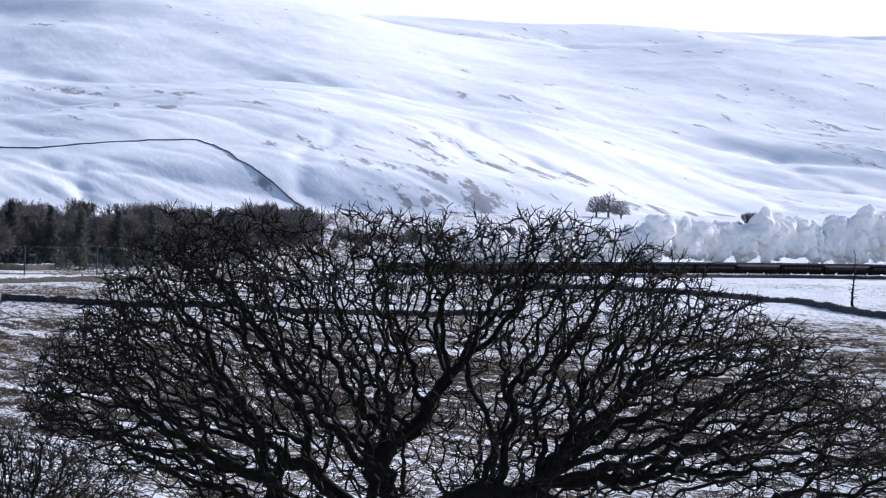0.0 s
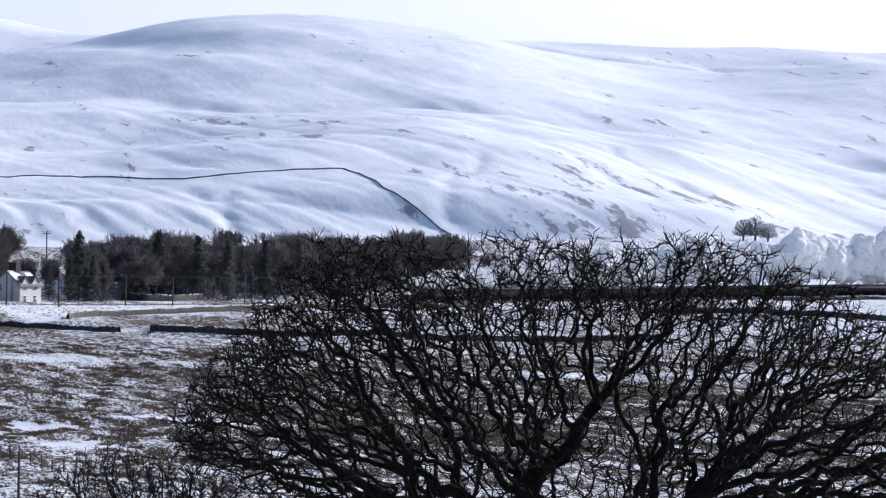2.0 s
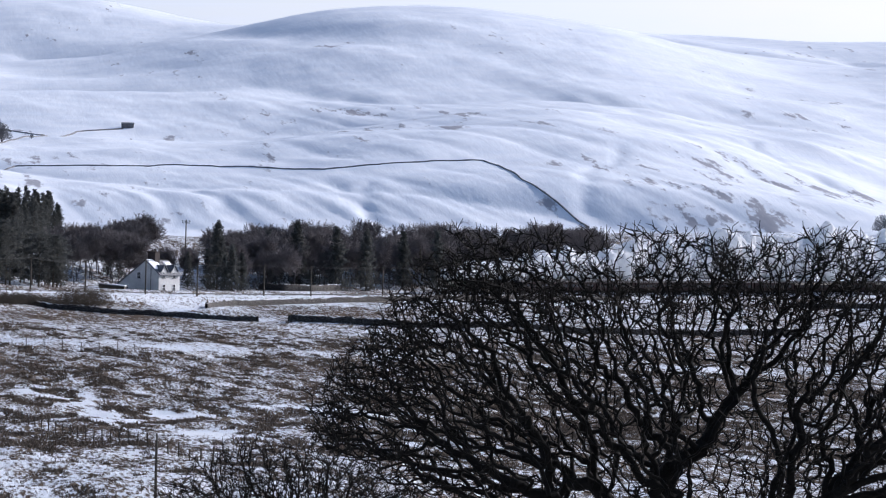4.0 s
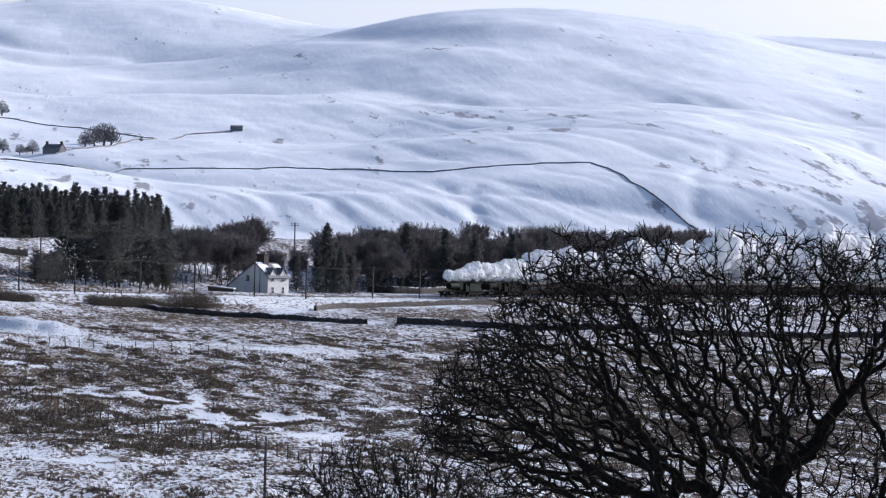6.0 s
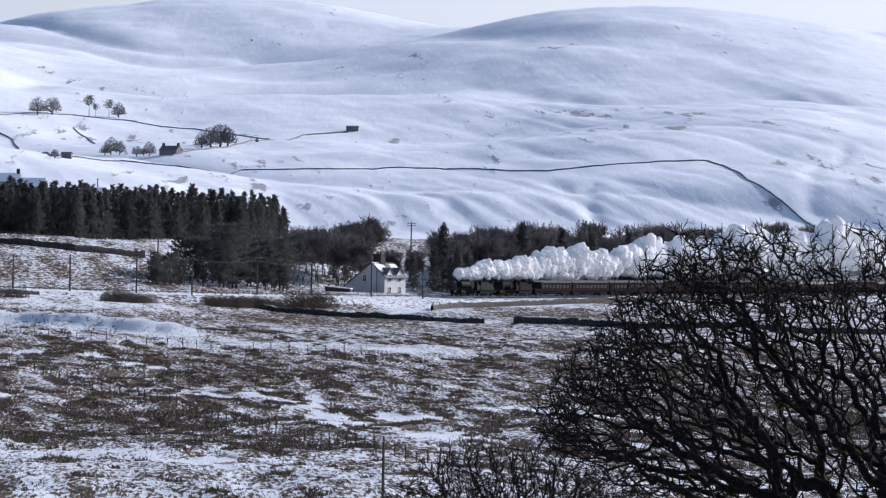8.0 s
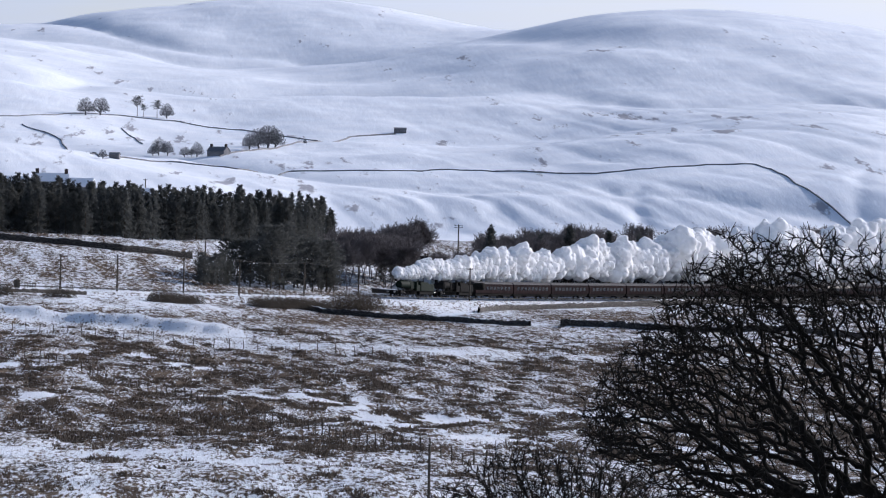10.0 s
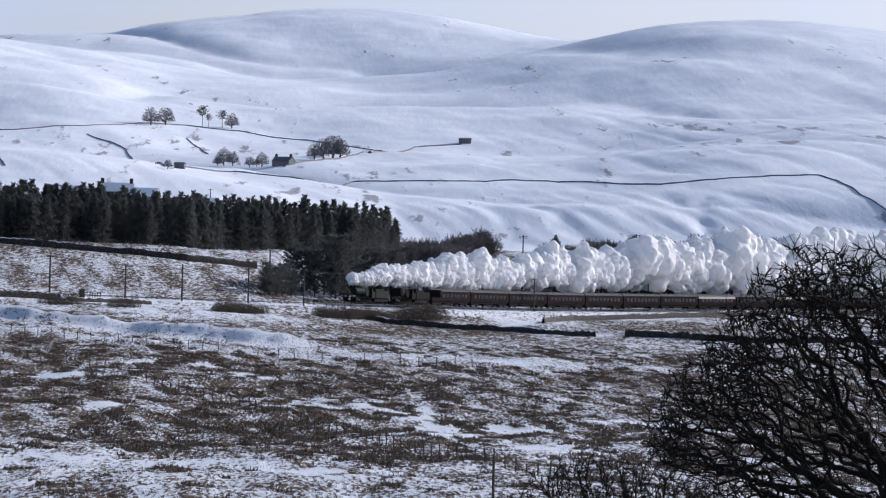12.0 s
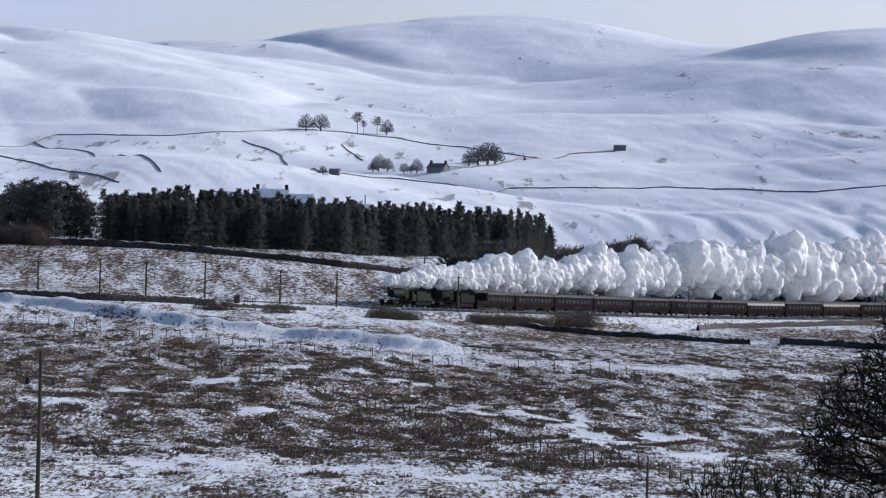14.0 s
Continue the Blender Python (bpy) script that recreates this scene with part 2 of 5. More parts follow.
def quads(name, verts, faces, material, smooth=False):
    me = bpy.data.meshes.new(name)
    corners = faces.shape[1]
    me.vertices.add(len(verts))
    me.vertices.foreach_set("co", np.ascontiguousarray(verts, dtype=np.float32).ravel())
    me.loops.add(faces.size)
    me.loops.foreach_set("vertex_index", np.ascontiguousarray(faces, dtype=np.int32).ravel())
    me.polygons.add(len(faces))
    me.polygons.foreach_set("loop_start", np.arange(len(faces), dtype=np.int32) * corners)
    me.polygons.foreach_set("loop_total", np.full(len(faces), corners, dtype=np.int32))
    if smooth:
        me.polygons.foreach_set("use_smooth", np.ones(len(faces), dtype=bool))
    me.materials.append(material)
    me.update(calc_edges=True)
    me.validate()
    return me


# ---- the lie of the land ----
COLS = np.array([-1300, -780, -400, -100, 200, 500, 800, 1100, 1500, 1900, 2300, 2900], float)
TRACK_D = np.array([768, 783, 806, 850, 926, 1006, 1087, 1166, 1262, 1350, 1420, 1500], float)
TRACK_Z = np.array([-8.3, -9.6, -10.7, -11.9, -13.2, -14.3, -14.6, -14.5, -14.0, -13.0, -12.5, -12.0], float)


def smooth_at(us, vals):
    """Cubic glide through the columns."""
    us = np.asarray(us, float)
    slopes = np.gradient(vals, COLS)
    i = np.clip(np.searchsorted(COLS, us) - 1, 0, len(COLS) - 2)
    h = COLS[i + 1] - COLS[i]
    t = np.clip((us - COLS[i]) / h, 0, 1)
    return ((1 + 2 * t) * (1 - t) ** 2 * vals[i] + t * (1 - t) ** 2 * h * slopes[i] + t * t * (3 - 2 * t) * vals[i + 1] + t * t * (t - 1) * h * slopes[i + 1])


def sight(d, *marks):
    """Heights under the eye of marks seen at a distance."""
    return -d * np.array(marks, float) / MARK


# rings round the camera: distance by column, height under the eye by column
ONE = np.ones(len(COLS))
RINGS = [
    (4 * ONE, -1.7 * ONE),
    (30 * ONE, -4.2 * ONE),
    (75 * ONE, -8.3 * ONE),
    (150 * ONE, -11.8 * ONE),
    (230 * ONE, -13.9 * ONE),
    (400 * ONE, sight(400, 300, 305, 312, 318, 320, 322, 320, 318, 316, 314, 314, 314)),
    (600 * ONE, sight(600, 180, 184, 190, 194, 200, 206, 210, 215, 220, 220, 215, 210)),
    (0.87 * TRACK_D, sight(1, 1, 1, 1, 1, 1, 1, 1, 1, 1, 1, 1, 1) * 0 + np.array([-10.6, -11.6, -13.0, -14.8, -16.6, -17.2, -16.8, -16.5, -16.6, -15.8, -15.2, -15.0])),
    (0.965 * TRACK_D, np.array([-10.0, -11.0, -12.3, -13.8, -16.0, -16.8, -15.6, -15.6, -15.2, -14.2, -13.7, -13.2])),
    (TRACK_D + 9, TRACK_Z - 0.1),
    (TRACK_D + 60, np.array([-7.2, -8.2, -8.8, -10.0, -12.8, -13.6, -12.6, -11.5, -8.5, -6.0, -4.0, -3.0])),
    (TRACK_D + 170, np.array([-2.0, -1.6, -1.9, -3.0, -5.0, -7.0, -6.5, -5.0, -1.5, 1.0, 4.0, 6.0])),
    (TRACK_D + 230, np.array([0.5, 0.6, 0.5, -1.0, -1.5, -3.0, -3.5, -1.0, 3.0, 4.6, 8.3, 10.0])),
    (TRACK_D + 300, np.array([1.5, 1.5, 1.0, -0.5, -0.5, -2.0, -2.0, 2.0, 5.3, 6.9, 12.0, 14.0])),
    (1885 * ONE, np.array([22, 22, 20, 14, 4, 2, 3, 3.5, 3, 3, 6, 10.0])),
    (2010 * ONE, sight(2010, -105, -112, -135, -120, -100, -95, -100, -105, -95, -40, -60, -75)),
    (2500 * ONE, sight(2500, -170, -170, -185, -172, -178, -172, -206, -222, -180, -92, -100, -110)),
    (2700 * ONE, sight(2700, -190, -190, -215, -185, -186, -180, -208, -222, -184, -130, -140, -145)),
    (3100 * ONE, sight(3100, -300, -294, -278, -248, -252, -275, -306, -306, -262, -240, -238, -230)),
    (3700 * ONE, sight(3700, -390, -382, -335, -300, -310, -370, -414, -396, -318, -335, -318, -300)),
    (3950 * ONE, sight(3950, -380, -370, -325, -300, -300, -355, -400, -380, -322, -320, -305, -290)),
    (4650 * ONE, sight(4650, -365, -352, -362, -400, -413, -366, -380, -375, -364, -360, -357, -350)),
    (4950 * ONE, sight(4950, -330, -320, -330, -360, -370, -330, -340, -340, -330, -325, -320, -315)),
]


GULLIES = [(655, 2060, 800, 1900, 2.2), (730, 2030, 770, 1900, 2.5), (1180, 2200, 1110, 1950, 2.5),
           (1290, 2350, 1500, 2050, 3.0), (1380, 2450, 1580, 2150, 3.0), (330, 2010, 440, 1890, 2.5), (1800, 2600, 2000, 2250, 3.5), (1950, 2750, 2180, 2350, 3.5), (420, 2030, 560, 1890, 3.0)]


def hash_noise(x, y, seed):
    """Smooth value noise, any shape of array, about -1 to 1."""
    xi, yi = np.floor(x), np.floor(y)
    fx, fy = x - xi, y - yi
    fx, fy = fx * fx * (3 - 2 * fx), fy * fy * (3 - 2 * fy)

    def h(a, b):
        v = np.sin(a * 127.1 + b * 311.7 + seed * 74.7) * 43758.5453
        return (v - np.floor(v)) * 2 - 1
    return (h(xi, yi) * (1 - fx) + h(xi + 1, yi) * fx) * (1 - fy) + (h(xi, yi + 1) * (1 - fx) + h(xi + 1, yi + 1) * fx) * fy


def fractal(x, y, seed, octaves=4):
    total, amp = 0, 0.5
    for o in range(octaves):
        total = total + amp * hash_noise(x * 2 ** o, y * 2 ** o, seed + o)
        amp *= 0.5
    return total


def land(u, d):
    """Height of the ground at a bearing (marks) and distance."""
    u, d = np.broadcast_arrays(np.asarray(u, float), np.asarray(d, float))
    uc = np.clip(u, COLS[0], COLS[-1])
    ds = np.stack([smooth_at(uc, r[0]) for r in RINGS])
    zs = np.stack([smooth_at(uc, r[1]) for r in RINGS])
    z = zs[-1] - (d - ds[-1]) * 0.02
    z = np.where(d < ds[0], zs[0], z)
    for k in range(len(RINGS) - 1):
        t = (d - ds[k]) / (ds[k + 1] - ds[k])
        lo, hi = max(k - 1, 0), min(k + 2, len(RINGS) - 1)
        m0 = (zs[k + 1] - zs[lo]) / (ds[k + 1] - ds[lo]) * (ds[k + 1] - ds[k])
        m1 = (zs[hi] - zs[k]) / (ds[hi] - ds[k]) * (ds[k + 1] - ds[k])
        h = (1 + 2 * t) * (1 - t) ** 2 * zs[k] + t * (1 - t) ** 2 * m0 + t * t * (3 - 2 * t) * zs[k + 1] + t * t * (t - 1) * m1
        z = np.where((t >= 0) & (t < 1), h, z)
    x, y = d * np.sin(u / MARK), d * np.cos(u / MARK)
    dt = smooth_at(uc, TRACK_D)
    near = np.clip((d - 160) / 60, 0, 1) * np.clip((dt - 20 - d) / 60, 0, 1)
    z = z + near * (fractal(x / 18, y / 60, 3) * 1.0 + fractal(x / 2.6, y / 9, 5, 3) * 0.34)
    bank = np.exp(-((d - bank_distance(u) - 4) / 5.5) ** 2) * np.clip((120 - u) / 150, 0, 1)
    z = z + bank * (1.8 + 1.2 * fractal(x / 14, y / 40, 41, 3) + 0.7 * fractal(x / 2.4, y / 6, 43, 3))
    fields = np.clip((d - dt - 20) / 60, 0, 1) * np.clip((1750 - d) / 200, 0, 1)
    z = z + fields * fractal(x / 30, y / 40, 8) * 1.0
    fell = np.clip((d - 1700) / 500, 0, 1)
    slant = x * 0.8 + y * 0.25
    gully = 1 - np.abs(fractal(slant / 260, y / 900, 11, 3)) * 2.4
    z = z + fell * (fractal(x / 380, y / 520, 13) * 15 * np.clip((4300 - d) / 1400, 0.35, 1) + np.maximum(gully, 0) ** 3 * -9 + fractal(x / 100, y / 150, 17, 4) * 4)
    # small washed-out runnels slanting down the lower slope and the long shoulder
    across, down = 0.5 * x + 0.14 * y, 0.87 * x - 0.08 * y
    foot = np.clip((d - 1870) / 30, 0, 1) * np.clip((2140 - d) / 110, 0, 1)
    z = z + foot * (fractal(across / 7, down / 60, 91, 4) * 0.75 - np.maximum(1 - np.abs(fractal(across / 9, down / 90, 95, 3)) * 6, 0) ** 2 * 0.6)
    across, down = 0.4 * x + 0.08 * y, 0.9 * x - 0.04 * y
    shoulder = np.clip((d - 2080) / 100, 0, 1) * np.clip((3500 - d) / 700, 0, 1) * np.clip((u - 100) / 500, 0.35, 1)
    z = z + shoulder * (fractal(across / 13, down / 130, 93, 4) * 1.6 - np.maximum(1 - np.abs(fractal(across / 15, down / 160, 97, 3)) * 6, 0) ** 2 * 0.8)
    for u0, d0, u1, d1, deep in GULLIES:
        ax, ay, bx, by = d0 * math.sin(u0 / MARK), d0 * math.cos(u0 / MARK), d1 * math.sin(u1 / MARK), d1 * math.cos(u1 / MARK)
        length = (bx - ax) ** 2 + (by - ay) ** 2
        f = np.clip(((x - ax) * (bx - ax) + (y - ay) * (by - ay)) / length, 0, 1)
        wig = fractal(x / 40, y / 60, 47, 3) * 14
        gap2 = (x - ax - f * (bx - ax) + wig) ** 2 + ((y - ay - f * (by - ay)) * 0.5) ** 2
        z = z - 0.36 * deep * np.exp(-gap2 / 26.0)
    return EYE + z


def place(u, d, lift=0.0):
    return Vector((d * math.sin(u / MARK), d * math.cos(u / MARK), float(land(u, d)) + lift))


DRIFTS = [(-560, 470, 7, 4), (-300, 420, 8, 4), (-700, 420, 7, 4), (-500, 300, 7, 6), (-150, 290, 7, 6), (100, 270, 8, 6), (-194, 545, 14, 5), (40, 470, 10, 6), (116, 450, 16, 7), (230, 430, 9, 8), (330, 405, 14, 8), (396, 398, 12, 9), (300, 372, 9, 7), (440, 345, 12, 7), (596, 415, 8, 5), (700, 405, 8, 5), (-380, 500, 9, 4), (-60, 520, 8, 4)]


def bank_distance(u):
    return np.interp(u, [-1300, -784, -450, -100, 120], [725, 705, 668, 640, 628])


def lane_distance(u):
    return np.interp(u, [-1300, -784, -100, 500, 1200, 2000, 2900], [690, 668, 605, 585, 590, 640, 680])


def cover_at(u, d, x, y):
    """How far dead grass and heather show through the snow."""
    dt = smooth_at(np.clip(u, COLS[0], COLS[-1]), TRACK_D)
    v = np.interp(d, [0, 180, 230, 300, 360, 520, 560, 700, 720], [0.56, 0.56, 0.57, 0.62, 0.69, 0.75, 0.72, 0.60, 0.60])
    x = x + 0.07 * y
    band = fractal(x / 30, y / 130, 21, 4)
    v = v + band * 0.22 + fractal(x / 2.2, y / 20, 25, 4) * 0.30
    for du, dd, w, h in DRIFTS:
        q = ((u - du) / MARK * d / (w * 0.5)) ** 2 + ((d - dd) / (h * 1.5)) ** 2
        v = v - 0.75 * np.exp(-q) * (0.65 + 2.4 * fractal(x / 1.7, y / 11, 27, 4))
    lane = np.exp(-((d - lane_distance(u)) / 16) ** 2)
    v = v - 0.26 * lane
    v = v - 0.42 * np.exp(-((d - bank_distance(u) - 2) / 13) ** 2) * np.clip((120 - u) / 150, 0, 1)
    rim = d - dt
    v = np.where((rim > -150) & (rim < -90), v + 0.10, v)
    v = np.where((rim > -80) & (rim < -18), 0.55 + band * 0.3 + fractal(x / 4, y / 24, 26, 3) * 0.4, v)
    v = np.where((rim > -18) & (rim < -5), 0.46 + band * 0.2, v)
    v = np.where((rim >= -5) & (rim < 8), 0.1, v)
    v = np.where(rim >= 8, 0.60 + band * 0.2 + fractal(x / 3, y / 28, 28, 4) * 0.34 - np.clip((u - 1200) / 400, 0, 1) * 0.3, v)
    v = v - 0.34 * np.clip((u - 1550) / 250, 0, 1) * np.clip((d - 850) / 100, 0, 1)
    v = np.where(d > 1650, np.interp(d, [1650, 2100, 2700, 3300], [0.27, 0.20, 0.07, 0.0]) + fractal(x / 160, y / 260, 29, 4) * 0.24, v)
    return v


def build_ground():
    fine = np.arange(-1500, 3000, 10.0) / MARK
    rest = np.linspace(3000 / MARK, 2 * np.pi - 1500 / MARK, 70)[1:-1]
    bear = np.concatenate([fine, [3000 / MARK], rest])
    bear = np.concatenate([bear, [2 * np.pi - 1500 / MARK]])
    dist = np.concatenate([np.linspace(0.0, 170, 60), np.arange(172, 760, 2.0), np.arange(760, 1120, 1.6), np.arange(1120, 1700, 4.0), np.arange(1700, 1880, 14.0), np.arange(1880, 2150, 5.0), np.arange(2150, 3000, 9.0), np.arange(3000, 5000, 16.0), [5600, 7000, 9000]])
    B, D = np.meshgrid(bear, dist)
    U = np.where(B <= 3000 / MARK, B * MARK, 0)
    # behind the camera the columns pass from the right end back to the left end
    lap = np.clip((B - 3000 / MARK) / (2 * np.pi - 4500 / MARK), 0, 1)
    U = np.where(B <= 3000 / MARK, U, 2900 + lap * (-1300 - 2900))
    X, Y = D * np.sin(B), D * np.cos(B)
    Z = land(U, D)
    # track bed: level formation with sloping shoulders
    dt = smooth_at(np.clip(U, COLS[0], COLS[-1]), TRACK_D)
    tz = EYE + smooth_at(np.clip(U, COLS[0], COLS[-1]), TRACK_Z)
    off = np.abs(D - dt + 1.0)
    w = np.clip((15 - off) / 8, 0, 1)
    w = w * w * (3 - 2 * w)
    Z = Z * (1 - w) + (tz - 0.62) * w
    Z = np.where(D > 5000, Z.min() - 40, Z)
    rows, cols = B.shape
    verts = np.stack([X, Y, Z], -1).reshape(-1, 3)
    i, j = np.meshgrid(np.arange(rows - 1), np.arange(cols - 1), indexing="ij")
    a = i * cols + j
    faces = np.stack([a, a + cols, a + cols + 1, a + 1], -1).reshape(-1, 4)
    faces = faces[:, ::-1]
    me = quads("ground", verts, faces, GROUND, True)
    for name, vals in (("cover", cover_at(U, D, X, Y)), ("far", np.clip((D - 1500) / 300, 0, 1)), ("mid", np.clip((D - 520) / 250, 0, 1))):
        at = me.attributes.new(name, "FLOAT", "POINT")
        at.data.foreach_set("value", np.ascontiguousarray(vals, dtype=np.float32).ravel())
    ob = new("ground", me)
    tagged(ob, "snow-dusted moorland rising to white fells", "ground", kind="structure")


build_ground()

# ---- railway line ----
PATH_U = np.arange(-1290, 2890, 4.0)
PATH_D = smooth_at(PATH_U, TRACK_D)
PATH = np.stack([PATH_D * np.sin(PATH_U / MARK), PATH_D * np.cos(PATH_U / MARK), EYE + smooth_at(PATH_U, TRACK_Z)], 1)
PATH_S = np.concatenate([[0], np.cumsum(np.linalg.norm(np.diff(PATH, axis=0), axis=1))])
SPEED = 28.5
FRONT_AT_END = float(np.interp(-107, PATH_U, PATH_S))


def along(s):
    return Vector([float(np.interp(s, PATH_S, PATH[:, k])) for k in range(3)])


def track_pose(s, side=0.0, lift=0.0, span=8.0):
    """On the line at s metres, x pointing the way the train runs, y to its left."""
    a, b = along(s - span), along(s + span)
    run = (a - b).normalized()
    left = Vector((0, 0, 1)).cross(run).normalized()
    up = run.cross(left)
    m = Matrix((run, left, up)).transposed().to_4x4()
    m.translation = (a + b) / 2 + left * side + up * lift
    return m


def front_at(t):
    return FRONT_AT_END + SPEED * (14.0 - t)


# ---- the great oak ----
def grow(attract, stems, step, reach, kill, rounds, rng, droop=0.0, jitter=0.25):
    """Branches grown towards free space: returns nodes, parents."""
    pos = [np.array(s[0], float) for s in stems]
    par = [s[1] for s in stems]
    att = np.asarray(attract, float)
    P = np.array(pos)
    dist = np.full(len(att), 1e9)
    near = np.zeros(len(att), int)
    fresh = np.arange(len(P))
    for _ in range(rounds):
        if len(att) == 0:
            break
        d = np.linalg.norm(att[:, None] - P[fresh][None], axis=2)
        k = d.argmin(1)
        dm = d[np.arange(len(att)), k]
        better = dm < dist
        dist[better], near[better] = dm[better], fresh[k[better]]
        keep = dist > kill
        att, dist, near = att[keep], dist[keep], near[keep]
        live = dist < reach
        if not live.any():
            break
        src = near[live]
        way = att[live] - P[src]
        way /= np.linalg.norm(way, axis=1, keepdims=True)
        total = np.zeros_like(P)
        np.add.at(total, src, way)
        heads = np.unique(src)
        dirs = total[heads]
        dirs /= np.maximum(np.linalg.norm(dirs, axis=1, keepdims=True), 1e-6)
        dirs += rng.normal(0, jitter, dirs.shape)
        dirs[:, 2] -= droop
        dirs /= np.maximum(np.linalg.norm(dirs, axis=1, keepdims=True), 1e-6)
        fresh = np.arange(len(P), len(P) + len(heads))
        P = np.vstack([P, P[heads] + dirs * step])
        par.extend(heads.tolist())
    return P, np.array(par)


def thicken(P, par, tip, power):
    r = np.zeros(len(P))
    kids = np.bincount(par[par >= 0], minlength=len(P))
    for i in range(len(P) - 1, -1, -1):
        if kids[i] == 0:
            r[i] = tip ** power
        if par[i] >= 0:
            r[par[i]] += r[i]
    return r ** (1 / power)


def build_oak():
    rng = np.random.default_rng(7)
    base = place(1330, 75)
    tree = new("oak_tree")
    tree.location = base
    tagged(tree, "old spreading leafless oak with gnarled black branches", "tree")
    # crown: a wide flattened dome, steeper on one side
    n = 120000
    x = rng.uniform(-6.9, 10.4, n)
    y = rng.uniform(-3.7, 3.7, n)
    roof = np.interp(x, [-7.4, -6.8, -5.6, -4.4, 0, 3, 4.1, 6.4, 8.3, 10.4], [4.0, 5.5, 7.1, 8.5, 8.65, 8.6, 8.3, 7.0, 5.8, 4.2])
    deep = np.sqrt(np.clip(1 - (y / 3.9) ** 2, 0, 1))
    deep = deep ** 0.5
    roof = 2.0 + (roof - 2.0) * deep + 0.5 * fractal(x / 1.1, y / 1.1, 33, 3)
    z = rng.uniform(2.0, 9.2, n)
    floor = np.interp(x, [-7.4, -6.5, -5, -3, 0, 5, 8, 10.4], [4.9, 4.4, 3.6, 2.8, 2.5, 2.7, 3.2, 3.8])
    keep = (z < roof) & (z > floor) & (rng.uniform(0, 1, n) < np.interp(roof - z, [0, 0.9, 1.8, 3.2, 6], [1.0, 0.75, 0.36, 0.17, 0.09]))
    keep &= rng.uniform(0, 1, n) < np.interp(x, [-1, 5, 8], [1.0, 0.75, 0.45])
    pts = np.stack([x, y, z], 1)[keep][:17000]
    lump = fractal(pts[:, 0] / 1.1, pts[:, 2] / 1.1 + pts[:, 1] / 1.3, 31, 3)
    pts = pts[lump > -0.28]
    # trunk and first limbs
    stems = [((0, 0, 0), -1)]
    for k in range(4):
        stems.append(((0.05 * k, 0.02 * k, 0.35 * (k + 1)), len(stems) - 1))
    fork = len(stems) - 1
    for ang, lean, run in ((-2.9, 0.45, 12), (2.5, 0.9, 10), (-2.2, 1.3, 10), (0.1, 0.42, 14), (-0.3, 0.8, 12), (3.0, 0.8, 12), (0.6, 1.5, 11), (1.9, 2.2, 11), (-1.0, 1.5, 10),
                             (1.2, 1.2, 12), (-1.6, 2.4, 12), (0.3, 1.1, 12), (-2.6, 1.9, 12), (2.9, 1.6, 11), (-0.6, 2.2, 12), (0.9, 2.6, 12), (1.5, 5.0, 13), (-1.4, 4.0, 13)):
        last, p, dirn = fork, np.array(stems[fork][0], float), np.array([math.cos(ang), math.sin(ang) * 0.7, lean])
        for _ in range(run):
            dirn = dirn / np.linalg.norm(dirn) + rng.normal(0, 0.30, 3)
            dirn /= np.linalg.norm(dirn)
            p = p + dirn * 0.3
            stems.append((tuple(p), last))
            last = len(stems) - 1
    P, par = grow(pts, stems, 0.17, 2.2, 0.31, 190, rng, 0.0, 0.50)
    # fine sprays at the ends
    kids = np.bincount(par[par >= 0], minlength=len(P))
    r = thicken(P, par, 0.0118, 2.22)
    r = np.minimum(r, 0.25 + 0.25 * np.clip(1.6 - P[:, 2], 0, 1))
    segs_thick, segs_mid, segs_thin = [], [], []
    for i in range(1, len(P)):
        ra, rb = r[par[i]], r[i]
        ra = min(ra, rb * 1.5)
        row = (*P[par[i]], ra, *P[i], rb)
        (segs_thick if rb > 0.09 else segs_mid if rb > 0.03 else segs_thin).append(row)
    sprays = []
    outer = np.where((r < 0.03))[0]
    lid = np.interp(P[:, 0], [-6.9, -5.6, -4.4, 0, 3, 4.1, 6.4, 8.3, 10.4], [4.8, 7.1, 8.5, 8.65, 8.6, 8.3, 7.0, 5.8, 4.2])
    inside = lid - P[:, 2] > 1.7
    for i in outer:
        back = P[i] - P[par[i]]
        back /= max(np.linalg.norm(back), 1e-6)
        for _ in range((0 if rng.uniform() < 0.4 else 1) if inside[i] else int(rng.integers(1, 4)) if kids[i] else 5):
            p, dirn = P[i], back + rng.normal(0, 0.65, 3) + np.array([0, 0, 0.15])
            for s in range(2):
                dirn = dirn / np.linalg.norm(dirn) + rng.normal(0, 0.40, 3)
                e = p + dirn / np.linalg.norm(dirn) * rng.uniform(0.07, 0.17)
                sprays.append((*p, 0.0105 - 0.002 * s, *e, 0.007 - 0.002 * s))
                p = e
    part_mesh("trunk", tubes("trunk", segs_thick, BARK, 8), tree, "thick fissured trunk and limbs")
    tagged(part_mesh("branch", tubes("branch", segs_mid, BARK, 5), tree), kind="stuff")
    tagged(part_mesh("twig_growth", tubes("twig_growth", segs_thin + sprays, TWIG, 3), tree, "dense fine twigs"), kind="stuff")


build_oak()


